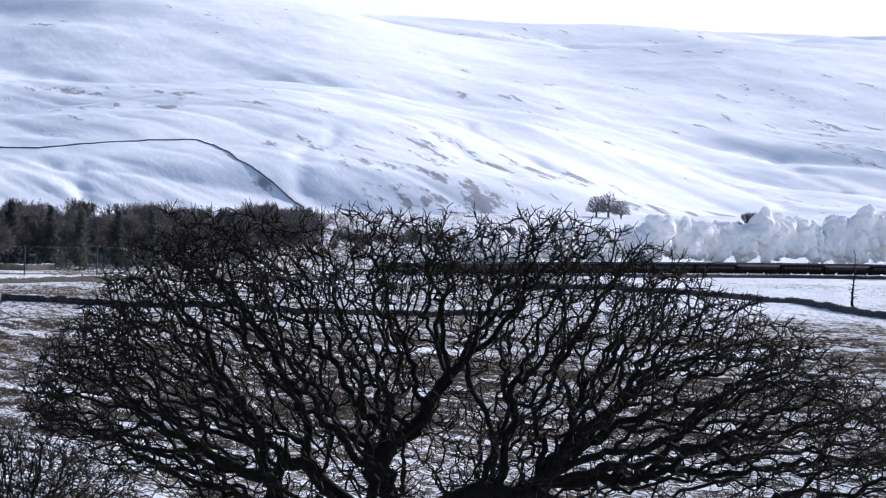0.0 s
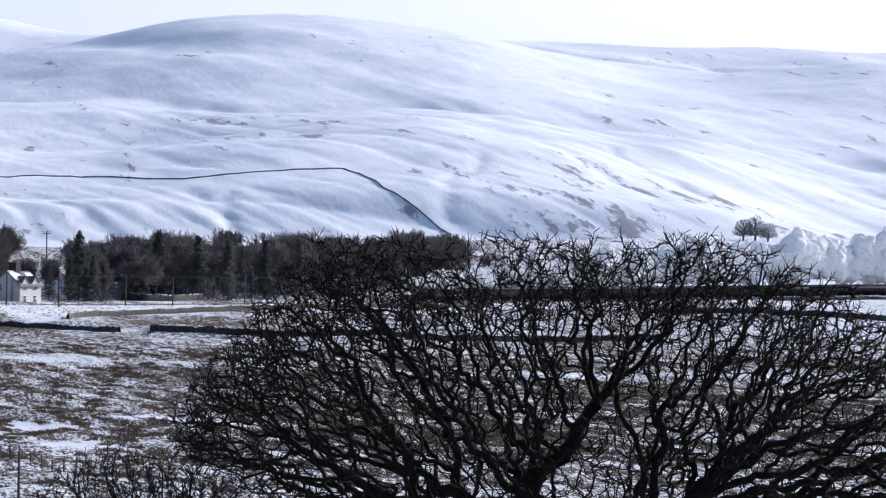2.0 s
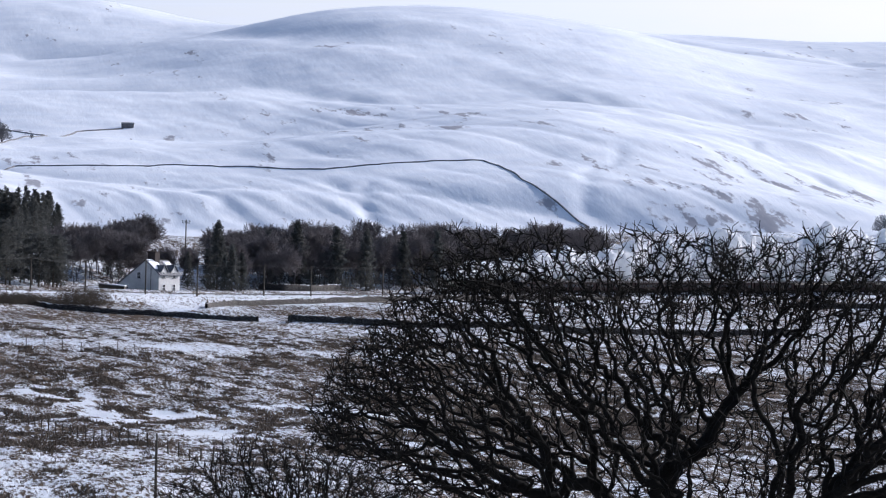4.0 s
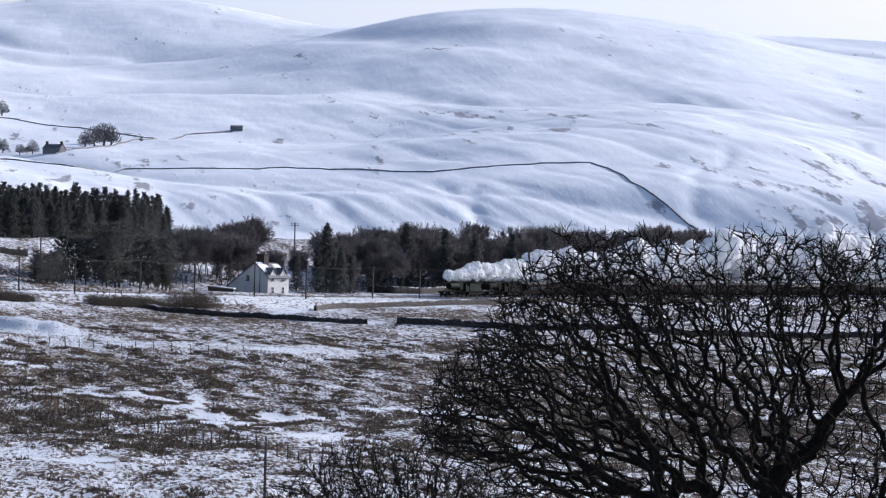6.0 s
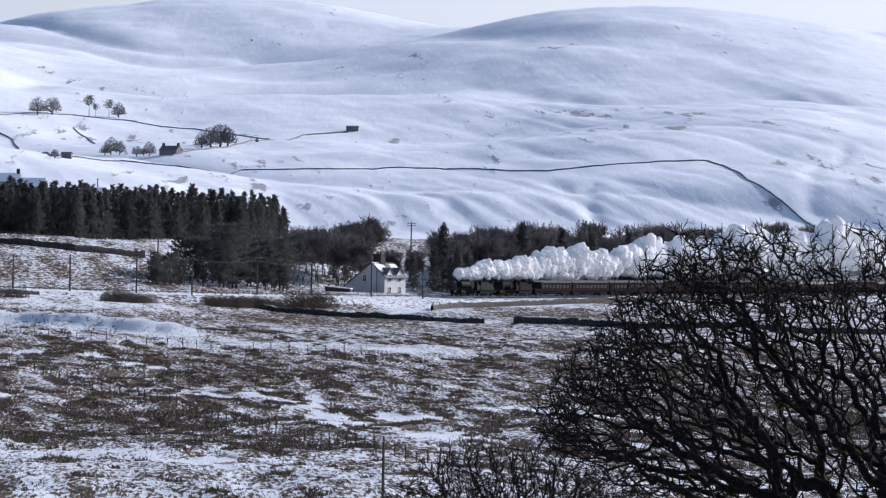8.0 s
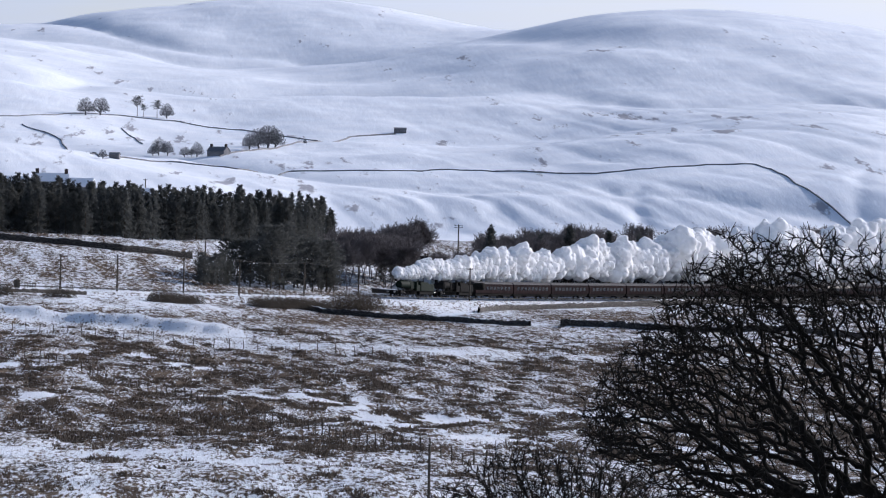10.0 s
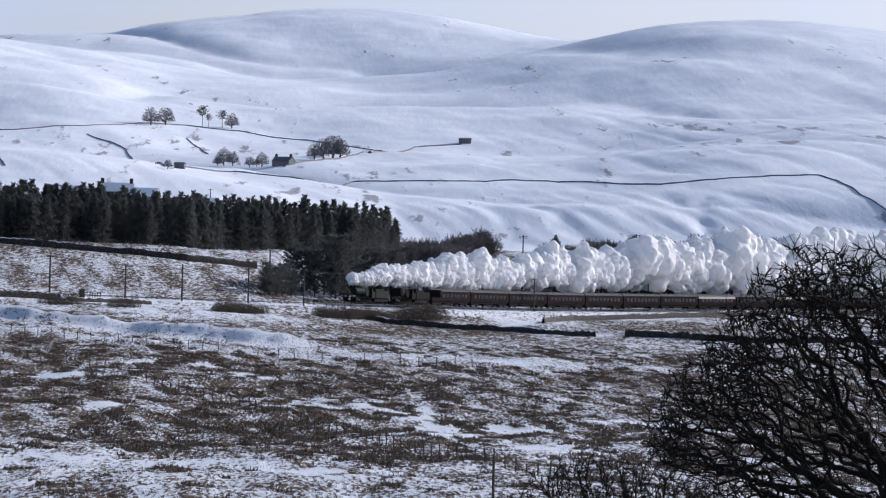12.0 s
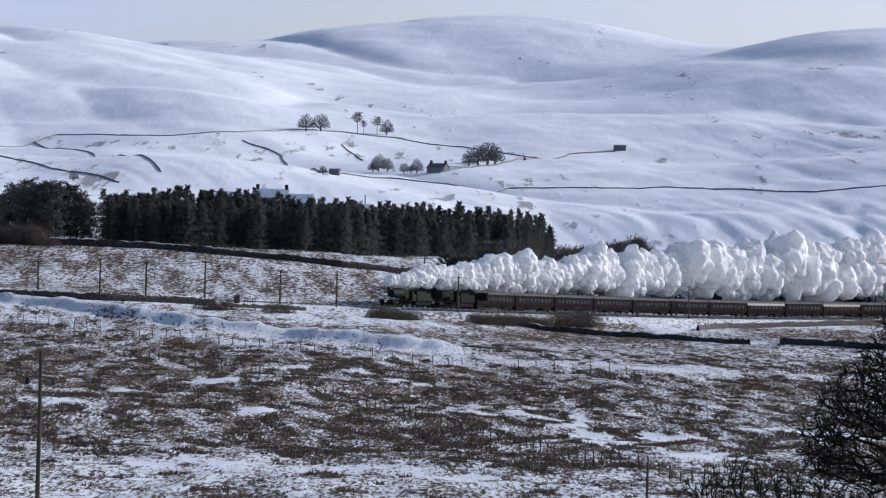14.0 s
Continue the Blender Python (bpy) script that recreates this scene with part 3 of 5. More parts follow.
# ---- other trees ----
def bare_tree_mesh(name, seed, height, spread, material, levels=5, trunk=0.3, tip=0.02, kids=4, bole=0.30):
    """A leafless tree: limbs forking into finer and finer twigs."""
    rng = np.random.default_rng(seed)
    segs = []

    def limb(p, d, length, r, level):
        steps = 3
        for k in range(steps):
            d = d + rng.normal(0, 0.14, 3) + np.array([0, 0, 0.05])
            d = d / np.linalg.norm(d)
            e = p + d * length / steps
            r1 = max(r * (1 - 0.2), tip * 0.6)
            segs.append((*p, r, *e, r1))
            p, r = e, r1
            if level < levels and (k > 0 or level > 0):
                for _ in range(kids if k == steps - 1 else 2):
                    side = rng.normal(0, 1, 3)
                    side -= d * side.dot(d)
                    side /= np.linalg.norm(side)
                    nd = d * 0.75 + side * spread * rng.uniform(0.5, 1.1)
                    limb(p, nd / np.linalg.norm(nd), length * rng.uniform(0.52, 0.74), max(r * 0.62, tip * 0.6), level + 1)
    limb(np.zeros(3), np.array([0, 0, 1.0]), height * bole, trunk, 0)
    segs = np.array(segs)
    top = segs[:, 6].max()
    segs[:, [0, 1, 2, 4, 5, 6]] *= height / top
    return tubes(name, segs, material, 3)


def conifer_mesh(name, seed, height, width, material, rings=16, pine=False, blunt=0.72, low=0.04, tuft=(0.10, 0.27), n=28):
    """Whorls of drooping boughs, each a ragged fan of needles; a pine carries them high and wide."""
    rng = np.random.default_rng(seed)
    tris = []
    for k in range(rings):
        f = low + (1 - low) * (k / rings) ** 0.9
        if pine:
            reach = width * (0.35 + 0.65 * math.sin(math.pi * min(1, (f - low) / (1 - low) * 0.85 + 0.12)))
        else:
            reach = width * (1 - f) ** blunt + 0.05
        for b in range(8):
            a = rng.uniform(0, 2 * math.pi)
            rr = reach * rng.uniform(0.45, 1.2)
            z0 = f * height + rng.uniform(-0.6, 0.5)
            tilt = rng.uniform(-0.1, 0.5) if pine else rng.uniform(-0.35, 0.25)
            out = rng.uniform(0.1, 1.0, n) ** 0.7 * rr
            mid = np.stack([math.cos(a) * out, math.sin(a) * out, z0 + tilt * out], 1) + rng.normal(0, 0.16, (n, 3))
            size = rng.uniform(*tuft, n)[:, None, None]
            tris.append(mid[:, None, :] + rng.normal(0, 1, (n, 3, 3)) * size * np.array([0.9, 0.9, 0.8]))
    verts = np.concatenate(tris).reshape(-1, 3)
    return quads(name, verts, np.arange(len(verts)).reshape(-1, 3), material)


def dome_tree_mesh(name, seed, radius, height, material, step=0.5, tip=0.04, bare=0.2, points=2200, fan=4):
    """A bare tree or bush with an even round head of branches."""
    rng = np.random.default_rng(seed)
    n = points * 5
    x, y = rng.uniform(-radius, radius, n), rng.uniform(-radius, radius, n)
    z = rng.uniform(bare * height, height, n)
    q = np.clip(1 - (x * x + y * y) / radius ** 2, 0, 1)
    roof = bare * height + (1 - bare) * height * np.sqrt(q) * (0.92 + 0.3 * fractal(x / radius * 2.4 + seed, y / radius * 2.4, 87, 2))
    pts = np.stack([x, y, z], 1)[(z < roof) & (q > 0)][:points]
    stems = [((0, 0, -0.4), -1)]
    for k in range(max(2, int(bare * height / step) + 1)):
        stems.append(((rng.normal(0, 0.04), rng.normal(0, 0.04), step * (k + 0.5)), len(stems) - 1))
    P, par = grow(pts, stems, step, height * 1.2, step * 1.1, 60, rng, 0.0, 0.25)
    r = thicken(P, par, tip, 2.3)
    segs = [(*P[par[i]], min(r[par[i]], r[i] * 1.5), *P[i], r[i]) for i in range(1, len(P))]
    for i in np.where(r < tip * 1.9)[0]:
        for _ in range(fan):
            way = P[i] - P[max(par[i], 0)] + rng.normal(0, 0.45 * step, 3) + np.array([0, 0, 0.2 * step])
            e = P[i] + way / max(np.linalg.norm(way), 1e-6) * step * rng.uniform(0.6, 1.7)
            segs.append((*P[i], tip * 0.8, *e, tip * 0.45))
    return tubes(name, segs, material, 3)


def trunk_mesh(name, height, r, material):
    segs = [(0, 0, -0.4, r, 0.05, 0, height * 0.5, r * 0.75), (0.05, 0, height * 0.5, r * 0.75, 0, 0.03, height * 0.96, r * 0.2)]
    return tubes(name, segs, material, 7)


def make_tree(name, label, crown, stem, kind_name="tree", group=""):
    e = new(name)
    tagged(e, label, kind_name, group)
    part_mesh("trunk", stem, e)
    tagged(part_mesh("crown", crown, e), kind="stuff")
    return e


def set_tree(src, u, d, scale, first, rng, sink=0.0):
    m = Matrix.Translation(place(u, d, -sink)) @ Matrix.Rotation(rng.uniform(0, 6.28), 4, "Z")
    if first:
        src.matrix_basis = m @ Matrix.Scale(scale, 4)
        return src
    ob = copy_thing(src, m)
    ob.scale = (scale * rng.uniform(0.85, 1.15), scale * rng.uniform(0.85, 1.15), scale)
    return ob


def scatter(sources, spots, rng):
    used = set()
    for k, (u, d, sc) in enumerate(spots):
        src = sources[int(rng.integers(len(sources)))]
        set_tree(src, u, d, sc, src.name not in used, rng)
        used.add(src.name)
    for src in sources:
        if src.name not in used:
            set_tree(src, *spots[0], False, rng)


def build_woods():
    rng = np.random.default_rng(21)
    stem = trunk_mesh("trunk", 10, 0.2, POLE)
    # dark plantation on the rise
    pines = [make_tree("plantation_pine", "dark green plantation conifer in a dense stand", conifer_mesh("crown", 40 + k, 11.3 + k * 0.6, 3.5, HAZED_NEEDLES, 18, blunt=0.60, low=0.06, tuft=(0.08, 0.20), n=34), stem, "tree", "plantation") for k in range(4)]
    spots = []
    for u in np.arange(-596, 196, 6.2):
        top = np.interp(u, [-600, -560, -385, -185, 10, 120, 174, 200], [0.85, 0.98, 1.0, 0.98, 1.03, 0.98, 0.9, 0.55])
        for row in range(2):
            spots.append((u + rng.uniform(-6, 6), smooth_at(u, TRACK_D) + 203 + row * 26 + rng.uniform(-9, 9), top * (rng.uniform(0.72, 1.0) if row == 0 else rng.uniform(0.9, 1.06))))
    scatter(pines, spots, rng)
    # rounded pine clump apart from the plantation
    clump = [make_tree("scots_pine", "broad dark Scots pine in a rounded clump", conifer_mesh("crown", 60 + k, 12.5, 4.2, HAZED_NEEDLES, 20, True, low=0.12), stem, "tree", "pine clump") for k in range(3)]
    spots = [(u, 985 + rng.uniform(-12, 12), s * rng.uniform(0.93, 1.04)) for u, s in zip(np.linspace(-800, -625, 17), (0.6, 0.72, 0.85, 0.95, 1.0, 1.02, 1.05, 1.08, 1.05, 1.07, 1.08, 1.05, 1.0, 1.02, 0.95, 0.85, 0.7))]
    # pines beside the line
    for u in np.linspace(-35, 195, 20):
        spots.append((u + rng.uniform(-5, 5), smooth_at(u, TRACK_D) + 48 + rng.uniform(-14, 22), rng.uniform(0.75, 1.0) * np.interp(u, [-40, 10, 60, 110, 195], [0.55, 0.8, 1.05, 1.22, 1.0])))
    for u in (-40, -18, 8, 175, 196):
        spots.append((u, smooth_at(u, TRACK_D) + 34 + rng.uniform(-4, 8), rng.uniform(0.40, 0.55)))
    scatter(clump, spots, rng)
    spruces = [make_tree("spruce", "tall dark spruce with drooping boughs", conifer_mesh("crown", 80 + k, 14.5, 3.6, HAZED_NEEDLES, 24, blunt=0.66), stem, "tree") for k in range(2)]
    spots = [(472, 1040, 1.18), (498, 1038, 0.80), (455, 1046, 0.68), (515, 1042, 0.64), (485, 1036, 0.6), (612, 1090, 1.2), (682, 1092, 1.12), (735, 1100, 1.1), (560, 1085, 1.02), (800, 1120, 1.05), (860, 1130, 1.1), (420, 1040, 0.62), (300, 1035, 0.5), (280, 1040, 0.55), (575, 1105, 0.85), (640, 1118, 0.8)]
    scatter(spruces, spots, rng)
    # bare birch and ash wood behind the line
    bare_stem = trunk_mesh("trunk", 4, 0.17, FAR_TWIG)
    bare = [make_tree("birch_tree", "bare brown birch in a winter wood", bare_tree_mesh("crown", 90 + k, 13.5, 0.52, FAR_TWIG, 4, 0.16, 0.05, 4, 0.20), bare_stem, "tree", "winter wood") for k in range(3)]
    for b in bare:
        b.children[1].location.z = -1.0
    spots = []
    for u in np.arange(500, 1130, 2.6):
        spots.append((u + rng.uniform(-5, 5), smooth_at(u, TRACK_D) + 70 + rng.uniform(-28, 60), rng.uniform(0.6, 1.12)))
    for u in np.arange(190, 330, 6.0):
        spots.append((u + rng.uniform(-4, 4), smooth_at(u, TRACK_D) + 75 + rng.uniform(-20, 30), rng.uniform(0.7, 1.0)))
    for u in np.arange(330, 505, 16.0):
        spots.append((u + rng.uniform(-4, 4), smooth_at(u, TRACK_D) + 85 + rng.uniform(-20, 20), rng.uniform(0.55, 0.8)))
    for u in np.arange(1130, 1500, 22.0):
        spots.append((u + rng.uniform(-8, 8), smooth_at(u, TRACK_D) + 70 + rng.uniform(-10, 20), rng.uniform(0.45, 0.7)))
    for u in np.arange(285, 350, 8.0):
        spots.append((u + rng.uniform(-4, 4), 1115 + rng.uniform(-15, 15), rng.uniform(0.75, 0.9)))
    spots += [(1903, 1500, 0.62), (1893, 1495, 0.4), (2250, 1480, 0.5)]
    scatter(bare, spots, rng)
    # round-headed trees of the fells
    round_stem = trunk_mesh("trunk", 3, 0.35, HAZED_TWIG)
    heads = [make_tree("sycamore_tree", "round-headed bare sycamore on the snowy fell", dome_tree_mesh("crown", 120 + k, 4.9, 10.0, HAZED_TWIG, 0.6, 0.05, 0.2, 1500, 3), round_stem, "tree", "fell trees") for k in range(3)]
    spots = [(1645, sighted(1645, -22, 1450), 0.85), (1666, sighted(1666, -22, 1450), 0.95), (1688, sighted(1688, -20, 1450), 0.75)]
    for u, v, sc in ((-248, -201, 1.2), (-222, -201, 1.25), (-105, -198, 1.05), (42, -147, 0.95), (58, -147, 1.35), (75, -150, 1.45), (88, -150, 1.2), (-118, -132, 1.05), (-102, -132, 0.9), (-72, -131, 0.65), (-60, -131, 0.5), (-50, -131, 0.85), (-128, -132, 0.6), (-216, -125, 0.5), (140, -158, 0.3), (-655, -100, 0.5)):
        spots.append((u, sighted(u, v), sc))
    scatter(heads, spots, rng)
    umbrella = [make_tree("hill_pine", "wind-shaped pine on the skyline of a field wall", conifer_mesh("crown", 140, 12, 4.2, HAZED_NEEDLES, 9, True, low=0.55), stem, "tree", "fell trees")]
    scatter(umbrella, [(-157, sighted(-157, -200), 1.15), (-146, sighted(-146, -200), 0.75), (-122, sighted(-122, -198), 1.0)], rng)
    # scrub along the line
    scrub_stem = trunk_mesh("trunk", 1.0, 0.06, BUSH_TWIG)
    scrub = [make_tree("thorn_bush", "low bare brown thorn bush beside the railway", dome_tree_mesh("crown", 150 + k, 2.3, 2.7, BUSH_TWIG, 0.28, 0.017, 0.04, 1500, 3), scrub_stem, "bush", "lineside scrub") for k in range(3)]
    spots = []
    for u0, u1, n in ((-120, -45, 12), (58, 150, 16), (150, 185, 6), (-420, -380, 4), (-300, -270, 3)):
        for u in np.linspace(u0, u1, n):
            spots.append((u, smooth_at(u, TRACK_D) - 31 + rng.uniform(-3, 3), rng.uniform(0.65, 1.0)))
    for u in (210, 222, 240, 252, 262):
        spots.append((u, smooth_at(u, TRACK_D) - 30, rng.uniform(1.3, 1.7)))
    # dark scrub under the rounded clump
    for u in np.linspace(-800, -682, 26):
        spots.append((u, 962 + rng.uniform(-8, 8), rng.uniform(1.1, 1.7) * np.interp(u, [-720, -682], [1.0, 0.5])))
    scatter(scrub, spots, rng)


def sighted(u, v, nearest=1750.0):
    """Distance at which the hillside stands v marks under the level of the eye."""
    d = np.arange(nearest, 3700, 6.0)
    z = land(u, d)
    ok = np.where((EYE - z) / d * MARK <= v)[0]
    return float(d[ok[0]]) if len(ok) else 3000.0


build_woods()


def build_thorn():
    """The hawthorn whose crown stands below the camera."""
    rng = np.random.default_rng(5)
    tree = new("hawthorn_tree")
    tree.location = place(610, 95)
    tree.scale = (1.15, 1.15, 1.1)
    tagged(tree, "dense leafless hawthorn with fine upright twigs", "tree")
    n = 20000
    x, y = rng.uniform(-3.4, 3.4, n), rng.uniform(-2.2, 2.2, n)
    z = rng.uniform(1.0, 4.9, n)
    roof = 1.2 + 3.2 * np.sqrt(np.clip(1 - (x / 3.4) ** 2 - (y / 2.2) ** 2, 0, 1)) + 0.5 * fractal(x / 0.6, y / 0.6, 51, 3)
    pts = np.stack([x, y, z], 1)[z < roof][:15000]
    stems = [((0, 0, 0), -1), ((0, 0, 0.4), 0), ((0, 0, 0.8), 1)]
    P, par = grow(pts, stems, 0.15, 2.0, 0.2, 90, rng, -0.05, 0.2)
    r = thicken(P, par, 0.008, 2.3)
    segs = [(*P[par[i]], min(r[par[i]], r[i] * 1.5), *P[i], r[i]) for i in range(1, len(P))]
    sprays = []
    for i in np.where(r < 0.02)[0]:
        for _ in range(3):
            d = P[i] - P[par[i]] + rng.normal(0, 0.09, 3) + np.array([0, 0, 0.05])
            e = P[i] + d / np.linalg.norm(d) * rng.uniform(0.1, 0.28)
            sprays.append((*P[i], 0.009, *e, 0.005))
    big = [q for q in segs if q[7] > 0.03]
    small = [q for q in segs if q[7] <= 0.03]
    part_mesh("trunk", tubes("trunk", big, BARK, 6), tree)
    tagged(part_mesh("twig_growth", tubes("twig_growth", small + sprays, TWIG, 3), tree), kind="stuff")


build_thorn()


def build_dead_tree():
    rng = np.random.default_rng(9)
    tree = new("dead_tree")
    d = 960
    tree.location = place(2101, d)
    tagged(tree, "dead standing tree, bare stem with a few broken limbs", "tree")
    segs, p, r = [], np.array([0, 0, -0.3]), 0.42
    for k in range(14):
        e = p + np.array([rng.normal(0, 0.12), rng.normal(0, 0.1), 0.98])
        segs.append((*p, r, *e, r * 0.88))
        p, r = e, r * 0.88
        if k > 1:
            for _ in range(3):
                q, dr, rr = p, np.array([rng.choice([-1, 1]) * rng.uniform(0.5, 1), rng.normal(0, 0.5), rng.uniform(-0.5, 0.6)]), r * 0.4
                for _ in range(rng.integers(2, 5)):
                    dr = dr / np.linalg.norm(dr) + rng.normal(0, 0.3, 3)
                    f = q + dr * 0.42
                    segs.append((*q, rr, *f, rr * 0.75))
                    q, rr = f, rr * 0.75
    part_mesh("trunk", tubes("trunk", segs, TWIG, 6), tree)


build_dead_tree()


# ---- drystone walls ----
def ground_line(points, step):
    """Points u, d -> a run of places along the ground."""
    us, ds = np.array([p[0] for p in points], float), np.array([p[1] for p in points], float)
    xy = np.stack([ds * np.sin(us / MARK), ds * np.cos(us / MARK)], 1)
    seg = np.concatenate([[0], np.cumsum(np.linalg.norm(np.diff(xy, axis=0), axis=1))])
    t = np.arange(0, seg[-1] + step * 0.5, step)
    x, y = np.interp(t, seg, xy[:, 0]), np.interp(t, seg, xy[:, 1])
    u, d = np.arctan2(x, y) * MARK, np.hypot(x, y)
    return np.stack([x, y, land(u, d)], 1), t


def build_wall(points, height, width, label, step=0.6, seed=0, snow=True, group="field walls"):
    rng = np.random.default_rng(seed)
    P, t = ground_line(points, step)
    run = np.gradient(P[:, :2], axis=0)
    run /= np.linalg.norm(run, axis=1, keepdims=True)
    side = np.stack([-run[:, 1], run[:, 0]], 1)
    n = len(P)
    h = height * (1 + 0.16 * fractal(t / 6, t * 0 + seed, 61, 3)) + rng.uniform(-0.16, 0.14, n) * min(1, height)
    prof = [(-0.5, -0.5), (-0.42, 0.55), (-0.30, 1.0), (0.30, 1.0), (0.42, 0.55), (0.5, -0.5)]
    rows = []
    for off, up in prof:
        w = width * (off + rng.uniform(-0.06, 0.06, n))
        rows.append(np.stack([P[:, 0] + side[:, 0] * w, P[:, 1] + side[:, 1] * w, P[:, 2] + h * up + rng.uniform(-0.05, 0.05, n) * (up > 0)], 1))
    verts = np.stack(rows, 1).reshape(-1, 3)
    i, j = np.meshgrid(np.arange(n - 1), np.arange(len(prof) - 1), indexing="ij")
    a = i * len(prof) + j
    faces = np.stack([a, a + 1, a + 1 + len(prof), a + len(prof)], -1).reshape(-1, 4)
    e = new("drystone_wall")
    tagged(e, label, "wall", group)
    part_mesh("stonework", quads("stonework", verts, faces, FELL_STONE if group == "fell walls" else STONE), e)
    if snow:
        cap = []
        for off, up in ((-0.34, 0.0), (-0.15, 0.10), (0.15, 0.10), (0.34, 0.0)):
            w = width * off
            thin = np.clip(0.4 + fractal(t / 3.0, t * 0 + 2 + seed, 63, 3) * 2.2, 0, 1)
            cap.append(np.stack([P[:, 0] + side[:, 0] * w, P[:, 1] + side[:, 1] * w, P[:, 2] + h + (up * 1.2 * thin - 0.035)], 1))
        verts = np.stack(cap, 1).reshape(-1, 3)
        i, j = np.meshgrid(np.arange(n - 1), np.arange(3), indexing="ij")
        a = i * 4 + j
        faces = np.stack([a, a + 1, a + 5, a + 4], -1).reshape(-1, 4)
        part_mesh("snow_cap", quads("snow_cap", verts, faces, SNOW, True), e)


def build_walls():
    build_wall([(454, 946), (460, 956), (475, 966), (506, 978), (560, 992), (640, 1010), (783, 1044), (1000, 1096), (1200, 1140)], 1.25, 0.7, "grey drystone wall with snow along its top below the railway", seed=1)
    build_wall([(150, 880), (300, 868), (420, 852), (545, 832)], 1.05, 0.7, "dark drystone wall crossing the snowy pasture", seed=2)
    build_wall([(600, 822), (786, 805), (1100, 800), (1500, 830)], 1.2, 0.7, "low dark drystone wall in a snowy pasture", seed=3)
    dt = lambda u: float(smooth_at(u, TRACK_D))
    build_wall([(u, dt(u) - 14) for u in (-1250, -1000, -780, -600, -401)], 1.3, 0.7, "dark drystone wall edging the railway ground", seed=4)
    build_wall([(u, dt(u) - 15) for u in (-385, -330, -241)], 0.8, 0.7, "tumbled drystone wall edging the railway ground", seed=5)
    build_wall([(-1200, 950), (-672, 962), (-383, 965), (-180, 972), (-55, 985)], 1.5, 0.7, "long dark drystone wall below a plantation", seed=6)
    build_wall([(1700, dt(1700) - 13), (1861, dt(1861) - 12), (2000, dt(2000) - 12), (2157, dt(2157) - 12), (2500, dt(2500) - 12)], 1.2, 0.8, "dark wall along the railway boundary", seed=7)
    build_wall([(1500, 1150), (1800, 1125), (1892, 1085), (2000, 1010), (2159, 890), (2400, 800)], 1.5, 0.8, "dark drystone wall dividing snowy fields", seed=8)
    build_wall([(548, 1075), (590, 1068), (640, 1075), (690, 1090)], 1.6, 0.8, "short curved snow-topped wall on a mound", seed=9)
    fell = "distant dark drystone wall crossing the snowy fell"

    def up(*marks):
        return [(u, sighted(u, v)) for u, v in marks]
    build_wall(up((-238, -133), (-100, -122), (20, -112), (113, -109), (250, -113), (400, -119), (520, -118), (590, -116), (659, -117), (760, -127), (860, -135), (937, -138)), 0.6, 0.7, fell, 3.0, 10, False, "fell walls")
    build_wall(up((937, -138), (965, -130), (1007, -105), (1040, -85), (1080, -58), (1129, -22)), 0.6, 0.7, fell, 3.0, 11, False, "fell walls")
    build_wall(up((-786, -158), (-687, -182), (-488, -186), (-369, -196), (-269, -203), (-189, -201), (-89, -194), (31, -180), (162, -165)), 0.6, 0.7, fell, 3.0, 12, False, "fell walls")
    build_wall(up((-785, -142), (-690, -122), (-576, -101)), 0.6, 0.7, fell, 3.0, 13, False, "fell walls")
    build_wall(up((-726, -168), (-620, -148), (-502, -120)), 0.6, 0.7, fell, 3.0, 14, False, "fell walls")
    build_wall(up((-359, -181), (-290, -155), (-222, -128)), 0.6, 0.7, fell, 3.0, 15, False, "fell walls")
    build_wall(up((-184, -178), (-160, -162), (-146, -152)), 0.6, 0.7, fell, 3.0, 16, False, "fell walls")
    build_wall(up((-10, -132), (60, -147), (120, -158), (220, -172), (300, -180)), 0.8, 0.8, fell, 3.0, 17, False, "fell walls")


build_walls()


# ---- poles, wires and fences ----
def sag(a, b, drop, n=10):
    a, b = Vector(a), Vector(b)
    pts = [a.lerp(b, k / n) - Vector((0, 0, drop * 4 * (k / n) * (1 - k / n))) for k in range(n + 1)]
    return pts


def wire_mesh(name, pts, r):
    return tubes(name, [(*pts[k], r, *pts[k + 1], r) for k in range(len(pts) - 1)], WIRE, 4)


def build_pole(foot, height, r=0.14, arms=1, lean=0.0, arm_len=1.4, label="weathered timber telegraph pole beside the railway"):
    e = new("telegraph_pole")
    e.location = foot
    e.rotation_euler = (0, radians(lean), -math.atan2(foot[0], foot[1]))
    tagged(e, label, "pole", "telegraph poles")
    bm = bmesh.new()
    add_tube(bm, (0, 0, -0.4), (0, 0, height), r, r * 0.72, 9)
    part("shaft", bm, POLE, e)
    for k in range(arms):
        z = height - 0.35 - 0.45 * k
        bm = bmesh.new()
        add_box(bm, -arm_len / 2, -r - 0.06, z - 0.06, arm_len / 2, -r * 0.6, z + 0.06, 0.012)
        arm = part("crossarm", bm, POLE, e)
        for sx in (-1, 1):
            bm = bmesh.new()
            add_tube(bm, (sx * arm_len * 0.42, -r, z + 0.05), (sx * arm_len * 0.42, -r, z + 0.24), 0.06, 0.04, 7)
            part("insulator", bm, STONE, arm)
    return e


